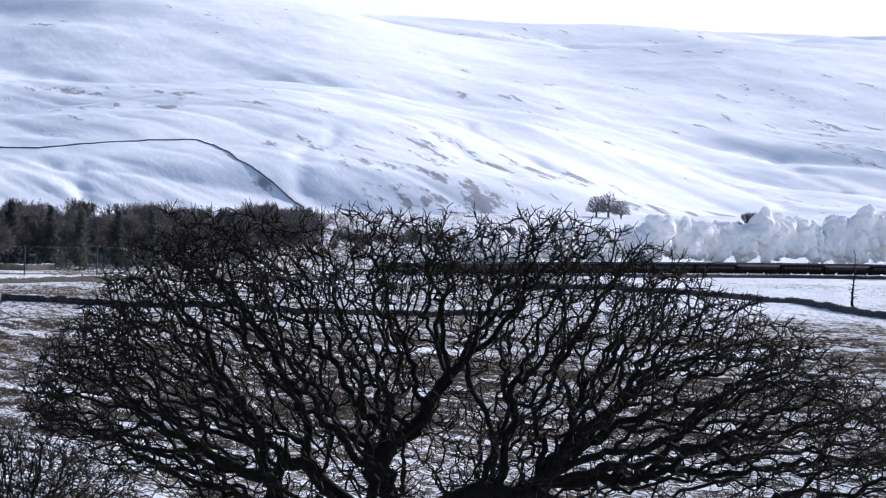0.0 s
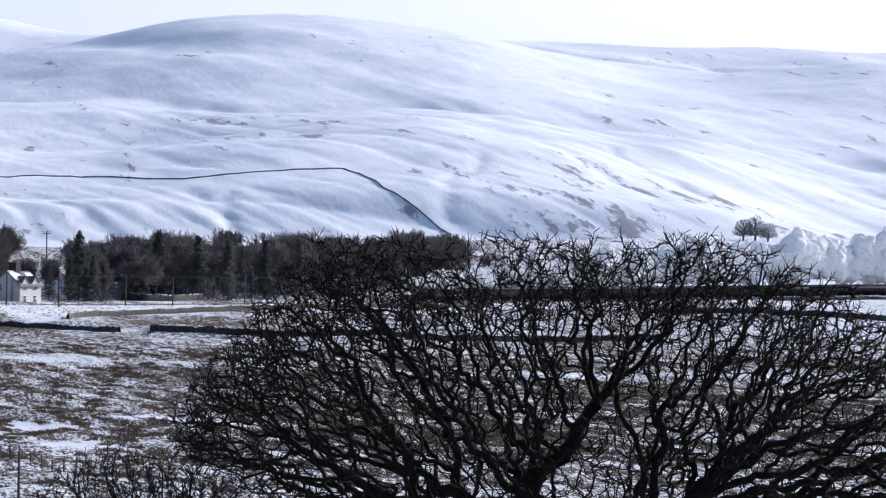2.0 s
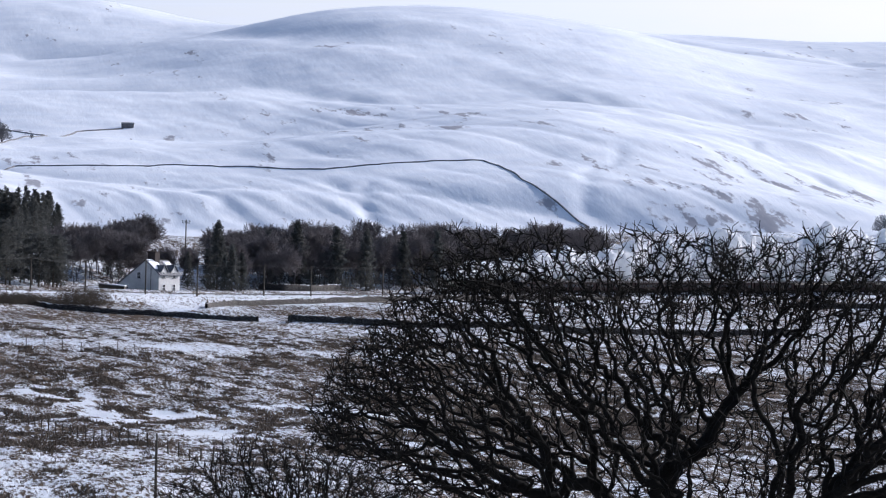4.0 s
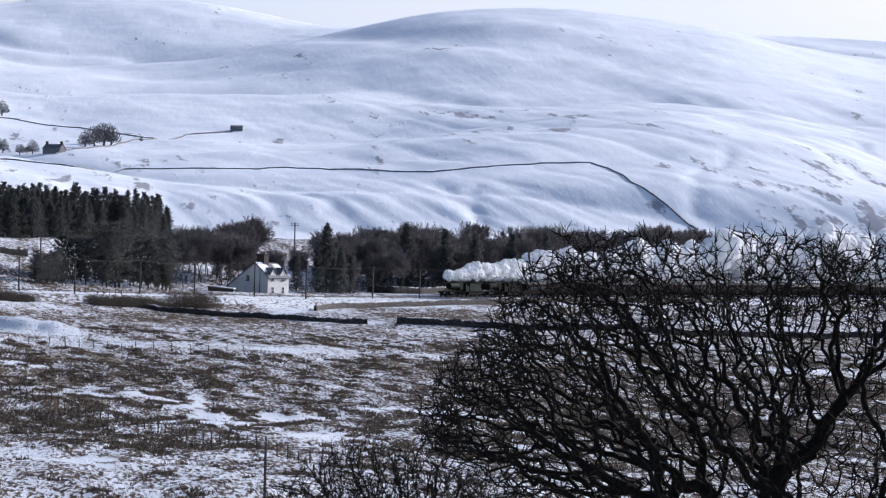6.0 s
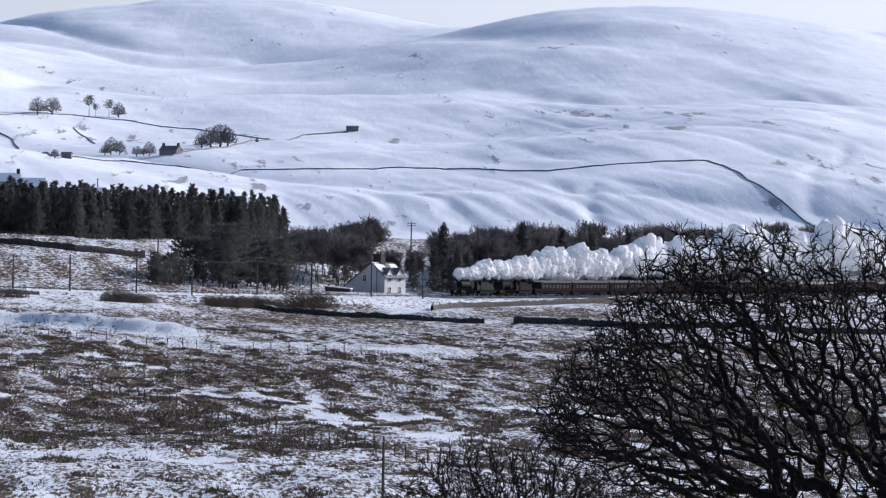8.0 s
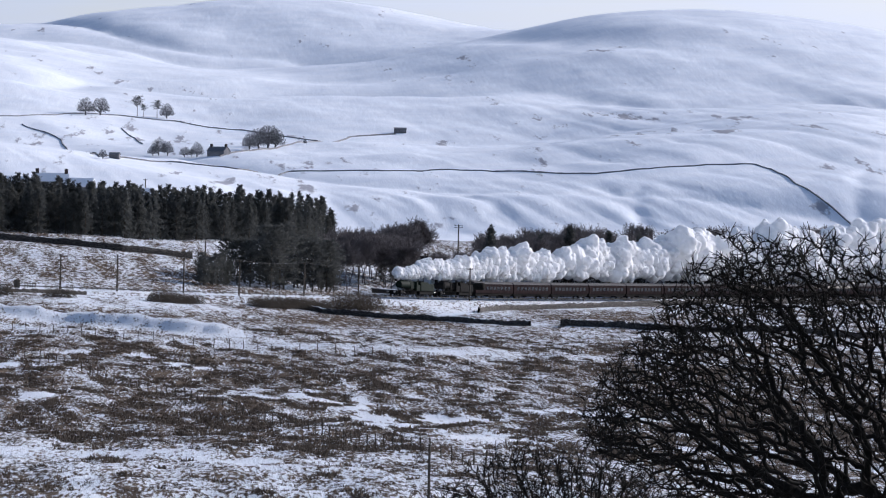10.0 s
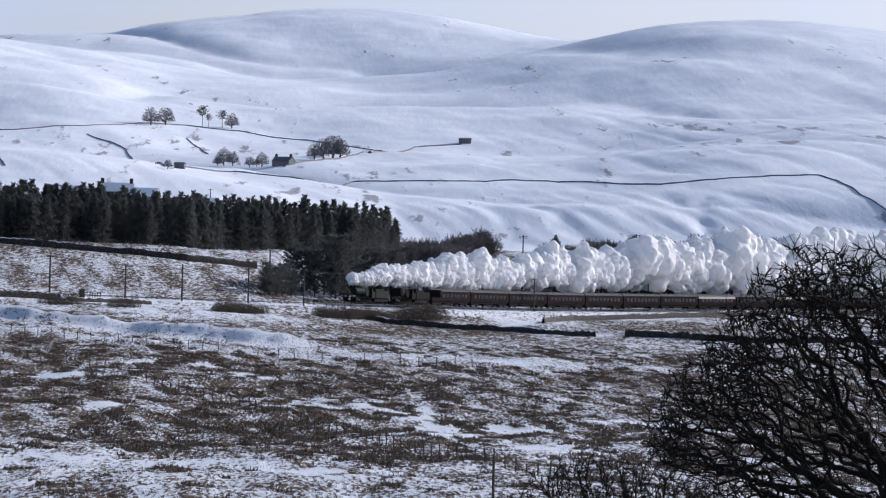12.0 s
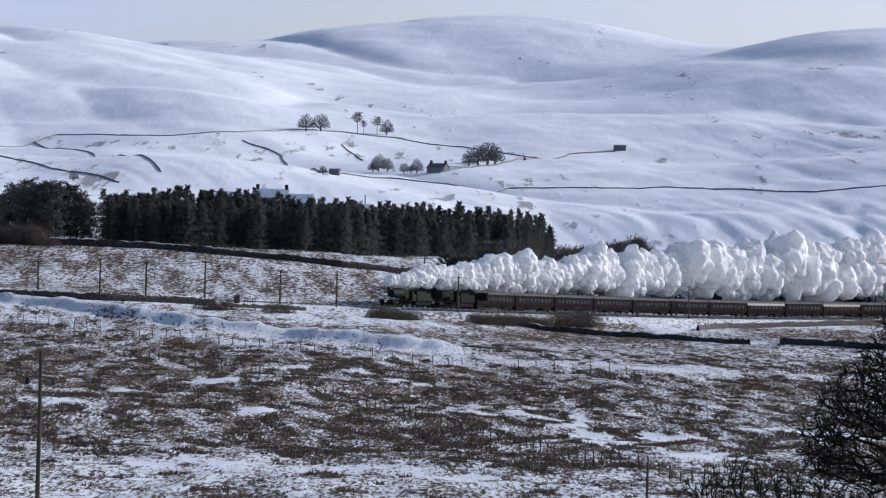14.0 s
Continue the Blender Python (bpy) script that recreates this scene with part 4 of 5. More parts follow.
def build_poles():
    tops = []
    for u, off, h in ((-1010, 6, 7.2), (-860, 6, 7.0), (-713, 6, 6.4), (-604, 7, 7.2), (-523, 6, 7.0), (-419, 6, 7.7), (-286, 7, 6.7), (-186, 6, 7.2), (-69, 7, 7.4), (29, -6, 7.4), (144, 7, 7.4), (240, 7, 7.2), (346, 7, 8.0), (437, -7, 7.6), (555, 7, 7.6), (638, 7, 7.4), (765, 7, 7.6), (890, 7, 7.6), (1040, 7, 7.6)):
        d = float(smooth_at(u, TRACK_D)) + off
        foot = place(u, d)
        foot.z = EYE + float(smooth_at(u, TRACK_Z)) - 0.5
        build_pole(foot, h, 0.2)
        tops.append(foot + Vector((0, 0, h - 0.1)))
    for k in range(len(tops) - 1):
        w = new("telegraph_wire", wire_mesh("telegraph_wire", sag(tops[k], tops[k + 1], 0.45), 0.022))
        tagged(w, "thin sagging wire between telegraph poles", "wire", "telegraph wires")
    # power poles among the wood, and the tall ones seen over it
    for u, d, h, arms in ((415, 1090, 14.5, 2), (615, 1110, 17.5, 2), (-32, 905, 9.5, 1), (190, 960, 9.0, 1)):
        build_pole(place(u, d), h, 0.2, arms, 0, 2.2, "tall timber power pole with crossarms near the wood")
    build_pole(place(-140, 1900), 9, 0.3, 1, 0, 2, "distant timber pole below the fell farm")
    # the near pole, with hanging insulators
    foot = place(-704, 232)
    near = build_pole(foot, float((455 - 202) / MARK * 232) + 0.25, 0.13, 0, 0.0, 1.6, "slim leaning timber pole in the moor grass")
    for sx in (-1, 1):
        bm = bmesh.new()
        add_tube(bm, (sx * 0.09, 0, 6.75), (sx * 0.72, 0, 6.62), 0.025, 0.02, 6)
        arm = part("bracket", bm, POLE, near)
        bm = bmesh.new()
        add_tube(bm, (sx * 0.72, 0, 6.64), (sx * 0.72, 0, 6.28), 0.10, 0.12, 9)
        part("insulator", bm, STONE, arm)
    build_pole(place(372, 190), 3.55, 0.075, 0, 0, 1, "short grey timber post beside a fence")
    build_pole(place(2049, 170), 4.1, 0.09, 0, 0, 1, "short grey timber post beside a fence")


build_poles()


def build_fence(points, height, spacing, label, seed, wires=3):
    rng = np.random.default_rng(seed)
    P, t = ground_line(points, spacing)
    e = new("wire_fence")
    tagged(e, label, "fence")
    bm = bmesh.new()
    add_box(bm, -0.04, -0.04, -0.4, 0.04, 0.04, height, 0.01)
    me = bpy.data.meshes.new("post")
    bm.to_mesh(me)
    bm.free()
    me.materials.append(POLE)
    heads = []
    for p in P:
        ob = new("post", me)
        ob.parent = e
        tilt = rng.normal(0, 3, 2)
        ob.matrix_basis = pose(p[0], p[1], p[2], tilt[0], tilt[1], rng.uniform(0, 90)) @ Matrix.Scale(rng.uniform(0.85, 1.15), 4)
        heads.append(Vector(p))
    for k in range(wires):
        segs = []
        for a, b in zip(heads, heads[1:]):
            z = Vector((0, 0, height * (0.95 - 0.3 * k)))
            segs.append((*(a + z), 0.008, *(b + z), 0.008))
        part_mesh("strand", tubes("strand", segs, WIRE, 4), e)


build_fence([(-684, 600), (-623, 590), (-491, 550), (-357, 525), (-235, 487), (-59, 435), (130, 365), (320, 300), (561, 245), (760, 222)], 0.95, 4.6, "sagging post and wire fence through the moor grass", 1)
build_fence([(-780, 655), (-450, 622), (-129, 592), (0, 588), (140, 575), (330, 565)], 1.2, 3.0, "post and wire fence along a snowy lane", 2)


def build_lineside():
    c = new("relay_cabinet")
    p = place(-362, float(smooth_at(-362, TRACK_D)) - 4)
    p.z = EYE + float(smooth_at(-362, TRACK_Z)) - 0.6
    c.location = p
    tagged(c, "dark metal relay cabinet beside the railway", "cabinet")
    bm = bmesh.new()
    add_box(bm, -0.55, -0.35, 0, 0.55, 0.35, 1.5, 0.03)
    part("body", bm, POLE, c)
    bm = bmesh.new()
    add_box(bm, -0.62, -0.42, 1.5, 0.62, 0.42, 1.58, 0.02)
    part("lid", bm, POLE, c)
    for u0, u1, off in ((70, 112, -9), (-348, -330, -8), (-560, -535, -6)):
        e = new("timber_railing")
        tagged(e, "short run of grey timber railing beside the line", "railing")
        us = np.linspace(u0, u1, 5)
        feet = []
        for u in us:
            q = place(u, float(smooth_at(u, TRACK_D)) + off)
            q.z = EYE + float(smooth_at(u, TRACK_Z)) - 0.7
            feet.append(q)
            bm = bmesh.new()
            add_box(bm, q.x - 0.07, q.y - 0.07, q.z - 0.3, q.x + 0.07, q.y + 0.07, q.z + 1.35, 0.015)
            part("post", bm, POLE, e)
        for h in (0.6, 1.15):
            bm = bmesh.new()
            for a, b in zip(feet, feet[1:]):
                add_tube(bm, a + Vector((0, -0.09, h)), b + Vector((0, -0.09, h)), 0.05, 0.05, 6)
            part("rail", bm, POLE, e)


build_lineside()


# ---- the white house ----
LIMEWASH = rough_paint("limewash", (0.42, 0.42, 0.42), (0.58, 0.58, 0.57), 0.7, 0.85, 0.3, 0.02)
SLATE = rough_paint("slate", (0.05, 0.055, 0.065), (0.14, 0.15, 0.17), 1.4, 0.6, 0.5, 0.04)
BRICK = rough_paint("dark_brick", (0.022, 0.017, 0.016), (0.06, 0.044, 0.040), 2.0, 0.9, 0.5, 0.03)
FRAME = rough_paint("white_joinery", (0.7, 0.7, 0.7), (0.8, 0.8, 0.8), 3.0, 0.5, 0.1, 0.01)


def glass_pane():
    m, nt, bsdf = shader("window_glass")
    bsdf.inputs["Base Color"].default_value = (0.02, 0.022, 0.025, 1)
    bsdf.inputs["Roughness"].default_value = 0.08
    bsdf.inputs["Specular IOR Level"].default_value = 0.3
    return m


PANE = glass_pane()


def prism(bm, outline, y0, y1):
    """An outline in x, z drawn out along y."""
    a = [bm.verts.new((x, y0, z)) for x, z in outline]
    b = [bm.verts.new((x, y1, z)) for x, z in outline]
    n = len(outline)
    bm.faces.new(a)
    bm.faces.new(b[::-1])
    for k in range(n):
        bm.faces.new((a[k], b[k], b[(k + 1) % n], a[(k + 1) % n]))
    bmesh.ops.recalc_face_normals(bm, faces=bm.faces)


def slab(bm, x0, z0, x1, z1, y0, y1, thick):
    d = Vector((x1 - x0, z1 - z0)).normalized()
    n = Vector((-d.y, d.x)) * thick
    prism(bm, [(x0, z0), (x1, z1), (x1 + n.x, z1 + n.y), (x0 + n.x, z0 + n.y)], y0, y1)


def add_window(house, x, z, w, h, y, face="y"):
    win = new("window")
    win.parent = house
    win.matrix_basis = pose(x, y, z) if face == "y" else pose(x, y, z, 0, 0, 90)
    bm = bmesh.new()
    for a, b, c, d in ((-w / 2 - 0.1, -w / 2, 0, h), (w / 2, w / 2 + 0.1, 0, h), (-w / 2 - 0.1, w / 2 + 0.1, h, h + 0.1), (-0.04, 0.04, 0, h), (-w / 2, w / 2, h / 2 - 0.04, h / 2 + 0.04)):
        add_box(bm, a, -0.06, c, b, 0.03, d, 0.0)
    part("window_frame", bm, FRAME, win)
    bm = bmesh.new()
    add_box(bm, -w / 2, -0.025, 0, w / 2, 0.0, h)
    part("pane", bm, PANE, win)
    bm = bmesh.new()
    add_box(bm, -w / 2 - 0.15, -0.16, -0.12, w / 2 + 0.15, 0.02, 0)
    part("sill", bm, STONE, win)


def build_house():
    h = new("cottage")
    d = 1003
    p = place(360, d)
    p.z = EYE - d * 108 / MARK
    h.matrix_world = Matrix.Translation(p) @ pose(0, 0, 0, 0, 0, -math.degrees(360 / MARK) - 30)
    tagged(h, "whitewashed cottage with steep slate roof and dark chimney", "house")
    # gable faces the near side, a long catslide roof to one side
    bm = bmesh.new()
    prism(bm, [(-6.8, -1.5), (4.0, -1.5), (4.0, 4.6), (0.4, 7.7), (-6.8, 2.3)], -4.5, 5.5)
    part("wall", bm, LIMEWASH, h)
    bm = bmesh.new()
    slab(bm, -7.2, 2.05, 0.4, 7.75, -4.8, 5.8, 0.16)
    part("roof", bm, SLATE, h)
    bm = bmesh.new()
    slab(bm, 0.4, 7.75, 4.5, 4.2, -4.8, 5.8, 0.16)
    part("roof", bm, SLATE, h)
    bm = bmesh.new()
    slab(bm, 0.45, 7.93, 3.0, 5.74, -4.6, -0.6, 0.14)
    part("roof_snow", bm, SNOW, h, "melting snow on the slates")
    bm = bmesh.new()
    slab(bm, 1.0, 7.45, 2.4, 6.24, 2.2, 5.2, 0.14)
    part("roof_snow", bm, SNOW, h, "melting snow on the slates")
    bm = bmesh.new()
    add_box(bm, -0.8, -1.6, 6.4, 1.2, 0.6, 9.6, 0.05)
    add_box(bm, -0.95, -1.75, 9.6, 1.35, 0.75, 9.9, 0.04)
    stack = part("chimney", bm, BRICK, h, "broad dark chimney stack")
    for y in (-1.0, 0.0):
        bm = bmesh.new()
        add_tube(bm, (0.2, y, 9.9), (0.2, y, 10.6), 0.2, 0.16, 9)
        part("chimney_pot", bm, BRICK, stack)
    # two gabled dormers over the eaves of the long side
    for y in (-2.2, 2.6):
        bm = bmesh.new()
        prism(bm, [(-1.3, 4.4), (1.3, 4.4), (1.3, 5.4), (0, 6.6), (-1.3, 5.4)], 0, 2.6)
        bmesh.ops.transform(bm, matrix=pose(4.06, y, 0, 0, 0, 90), verts=bm.verts)
        part("dormer", bm, LIMEWASH, h)
        for sgn in (-1, 1):
            bm = bmesh.new()
            if sgn < 0:
                slab(bm, -1.6, 5.2, 0, 6.7, -0.3, 2.7, 0.12)
            else:
                slab(bm, 0, 6.7, 1.6, 5.2, -0.3, 2.7, 0.12)
            bmesh.ops.transform(bm, matrix=pose(4.06, y, 0, 0, 0, 90), verts=bm.verts)
            part("dormer_roof", bm, SLATE, h)
        add_window(h, 4.09, 3.7, 1.1, 1.3, y, "x")
        add_window(h, 4.05, 0.8, 1.2, 1.3, y, "x")
    add_window(h, -1.4, 3.6, 0.9, 1.3, -4.53)
    add_window(h, -4.6, 0.9, 0.8, 0.9, -4.53)
    bm = bmesh.new()
    add_tube(bm, (1.9, -4.62, 0), (1.9, -4.62, 6.1), 0.07, 0.07, 7)
    part("drainpipe", bm, POLE, h)
    # shed
    s = new("shed")
    p = place(288, 990)
    p.z = EYE - 990 * 110 / MARK
    s.matrix_world = Matrix.Translation(p) @ pose(0, 0, 0, 0, 0, -10)
    tagged(s, "low dark shed with a snowy lean-to roof", "shed")
    bm = bmesh.new()
    prism(bm, [(-3, -1), (3, -1), (3, 1.6), (-3, 2.1)], -2, 2)
    part("wall", bm, POLE, s)
    bm = bmesh.new()
    slab(bm, -3.3, 2.15, 3.3, 1.6, -2.3, 2.3, 0.15)
    part("roof", bm, SLATE, s)
    bm = bmesh.new()
    slab(bm, -1.2, 2.14, 3.1, 1.78, -2.2, 2.2, 0.16)
    part("roof_snow", bm, SNOW, s)


build_house()


def build_barn(name, label, u, d, length, width, wall, rise, turn, white=True, chimneys=0, sink=0.0):
    b = new(name)
    p = place(u, d, -sink)
    b.matrix_world = Matrix.Translation(p) @ pose(0, 0, 0, 0, 0, turn - math.degrees(u / MARK))
    tagged(b, label, "farmhouse" if chimneys else "barn", "fell farms")
    bm = bmesh.new()
    prism(bm, [(-width / 2, -3), (width / 2, -3), (width / 2, wall), (0, wall + rise), (-width / 2, wall)], -length / 2, length / 2)
    part("wall", bm, FELL_STONE, b)
    for x0, z0, x1, z1 in ((-width / 2 - 0.3, wall - 0.1, 0, wall + rise + 0.05), (0, wall + rise + 0.05, width / 2 + 0.3, wall - 0.1)):
        bm = bmesh.new()
        slab(bm, x0, z0, x1, z1, -length / 2 - 0.2, length / 2 + 0.2, 0.25)
        part("roof", bm, SNOW if white else SLATE, b)
    for k in range(chimneys):
        y = (-1, 1)[k % 2] * (length / 2 - 0.8)
        bm = bmesh.new()
        add_box(bm, -0.6, y - 0.6, wall + rise - 0.8, 0.6, y + 0.6, wall + rise + 1.8, 0.05)
        part("chimney", bm, BRICK, b)


def build_farms():
    build_barn("barn", "distant stone barn with a snow-covered roof", -180, 1500, 22, 10, 4.5, 2.6, 84, True, 0, -2.0)
    build_barn("barn", "distant stone barn with a snow-covered roof", -270, 1520, 16, 9, 5.5, 3, 80, True, 0, -2.0)
    build_barn("farmhouse", "distant grey farmhouse with two chimneys", -305, 1525, 12, 8, 6, 3, 88, True, 2, -2.5)
    build_barn("barn", "distant stone barn with a snow-covered roof", -375, 1510, 12, 8, 4.5, 2.4, 86, True, 0, -2.5)
    build_barn("farmhouse", "dark gabled farmhouse sheltered by bare trees", -12, sighted(-12, -136), 11, 7, 2.2, 2.4, 60, False, 2)
    build_barn("barn", "small dark field barn alone on the fell", 308, sighted(308, -182), 8, 5, 2.4, 0.8, 88, False)
    build_barn("barn", "small dark hut beside a fell wall", -195, sighted(-195, -126), 5, 4, 2.0, 0.8, 80, False)
    build_barn("barn", "pointed slate roof of a building among the trees", 493, 1190, 4, 4, 3.2, 1.8, 60, False, 0, -0.6)


build_farms()


# ---- tussocks ----
def build_tussocks():
    rng = np.random.default_rng(77)
    n = 260000
    u = rng.uniform(-900, 2350, n)
    d = np.sqrt(rng.uniform(185.0 ** 2, 700.0 ** 2, n))
    x, y = d * np.sin(u / MARK), d * np.cos(u / MARK)
    clump = fractal((x + 0.07 * y) / 1.6, y / 7, 71, 3)
    c = cover_at(u, d, x, y) + clump * 0.7
    bank = np.exp(-((d - bank_distance(u) - 4) / 14) ** 2) * np.clip((160 - u) / 100, 0, 1)
    keep = c - bank > np.interp(d, [185, 260, 330, 700], [0.86, 0.84, 0.78, 0.82])
    u, d, x, y, clump = (q[keep][:62000] for q in (u, d, x, y, clump))
    z = land(u, d)
    m = len(u)
    size = rng.uniform(0.35, 0.95, m) ** 1.4 * np.interp(d, [185, 300, 700], [0.7, 1.0, 1.0]) * (0.8 + 0.5 * np.clip(clump + 0.2, 0, 1))
    # small tufts all over the nearer slope
    k = 60000
    u2 = rng.uniform(-900, 2350, k)
    d2 = np.sqrt(rng.uniform(185.0 ** 2, 430.0 ** 2, k))
    x2, y2 = d2 * np.sin(u2 / MARK), d2 * np.cos(u2 / MARK)
    some = cover_at(u2, d2, x2, y2) + fractal(x2 / 0.9, y2 / 5, 79, 3) * 0.7 > 0.66
    x, y, z = np.concatenate([x, x2[some]]), np.concatenate([y, y2[some]]), np.concatenate([z, land(u2[some], d2[some])])
    size = np.concatenate([size, rng.uniform(0.2, 0.42, int(some.sum()))])
    m = len(x)
    blades = 9
    verts = np.zeros((m, blades, 3, 3))
    for b in range(blades):
        a = rng.uniform(0, 2 * np.pi, m)
        ring = math.sqrt((b + 0.5) / blades)
        off = ring * 0.42 * size
        cx, cy = x + np.cos(a) * off, y + np.sin(a) * off
        w = rng.uniform(0.07, 0.15, m) * size
        f = rng.uniform(0, np.pi, m)
        lean = off + rng.uniform(0.02, 0.30, m) * size
        tall = (1.05 - 0.6 * ring) * rng.uniform(0.30, 0.52, m) * size
        verts[:, b, 0] = np.stack([cx - np.cos(f) * w, cy - np.sin(f) * w, z - 0.08], 1)
        verts[:, b, 1] = np.stack([cx + np.cos(f) * w, cy + np.sin(f) * w, z - 0.08], 1)
        verts[:, b, 2] = np.stack([x + np.cos(a) * lean, y + np.sin(a) * lean, z + tall], 1)
    verts = verts.reshape(-1, 3)
    faces = np.arange(len(verts)).reshape(-1, 3)
    ob = new("moor_grass", quads("moor_grass", verts, faces, GRASS))
    tagged(ob, "tussocks of brown dead moor grass poking through snow", "grass", kind="stuff")


build_tussocks()


# ---- the permanent way ----
def build_rails():
    us = np.arange(-1250, 2850, 30.0)
    s = np.interp(us, PATH_U, PATH_S)
    for off in (0.0, 4.0):
        bed = new("railway_track")
        tagged(bed, "railway track with snow between its steel rails", "track", kind="structure")
        for g in (-0.7175, 0.7175):
            rows = []
            for q in s:
                m = track_pose(q, -off + g, -0.16)
                for dy, dz in ((-0.036, 0.0), (-0.036, 0.15), (0.036, 0.15), (0.036, 0.0)):
                    rows.append(m @ Vector((0, dy, dz)))
            n = len(s)
            i, j = np.meshgrid(np.arange(n - 1), np.arange(4), indexing="ij")
            faces = np.stack([i * 4 + j, i * 4 + (j + 1) % 4, (i + 1) * 4 + (j + 1) % 4, (i + 1) * 4 + j], -1).reshape(-1, 4)
            part_mesh("rail", quads("rail", np.array(rows), faces, WIRE), bed)


build_rails()


# ---- the train ----
GREEN = rough_paint("loco_green", (0.006, 0.011, 0.008), (0.014, 0.022, 0.016), 1.2, 0.7, 0.1, 0.01, gloss=0.04)
BLACK = rough_paint("loco_black", (0.005, 0.005, 0.005), (0.014, 0.0135, 0.0135), 1.5, 0.75, 0.2, 0.01, gloss=0.03)
# Maroon darkened to keep the sunlit sides dim: shade put into the paint.
SHADED_MAROON = rough_paint("shaded_maroon_paint", (0.010, 0.0065, 0.0072), (0.024, 0.0155, 0.0165), 0.8, 0.9, 0.1, 0.01, per_object=0.3, gloss=0.02)
CREAM = rough_paint("cream_paint", (0.13, 0.115, 0.09), (0.20, 0.175, 0.14), 0.8, 0.4, 0.1, 0.01)
ROOF_GREY = rough_paint("carriage_roof", (0.045, 0.045, 0.048), (0.11, 0.11, 0.115), 0.9, 0.8, 0.2, 0.01, gloss=0.06)
STEEL = rough_paint("bright_steel", (0.25, 0.25, 0.25), (0.45, 0.45, 0.44), 3.0, 0.3, 0.1, 0.005, metallic=0.9)
UNIT = 20.6
CARRIAGE = 20.3


def wheel_mesh(r, spokes):
    bm = bmesh.new()
    for y in (-0.74, 0.74):
        ring = []
        n = 24
        for k in range(n):
            a = 2 * math.pi * k / n
            ring.append([bm.verts.new((math.cos(a) * q, y + dy, math.sin(a) * q)) for q, dy in ((r, -0.06), (r, 0.06), (r - 0.1, 0.06), (r - 0.1, -0.06))])
        for k in range(n):
            p, q = ring[k], ring[(k + 1) % n]
            for j in range(4):
                bm.faces.new((p[j], p[(j + 1) % 4], q[(j + 1) % 4], q[j]))
        for k in range(spokes):
            a = 2 * math.pi * k / spokes
            add_tube(bm, (0, y, 0), (math.cos(a) * (r - 0.06), y, math.sin(a) * (r - 0.06)), 0.04, 0.03, 5)
        add_tube(bm, (0, y - 0.09, 0), (0, y + 0.09, 0), 0.15, 0.15, 10)
    add_tube(bm, (0, -0.74, 0), (0, 0.74, 0), 0.08, 0.08, 8)
    bmesh.ops.recalc_face_normals(bm, faces=bm.faces)
    return bm


DRIVERS = []


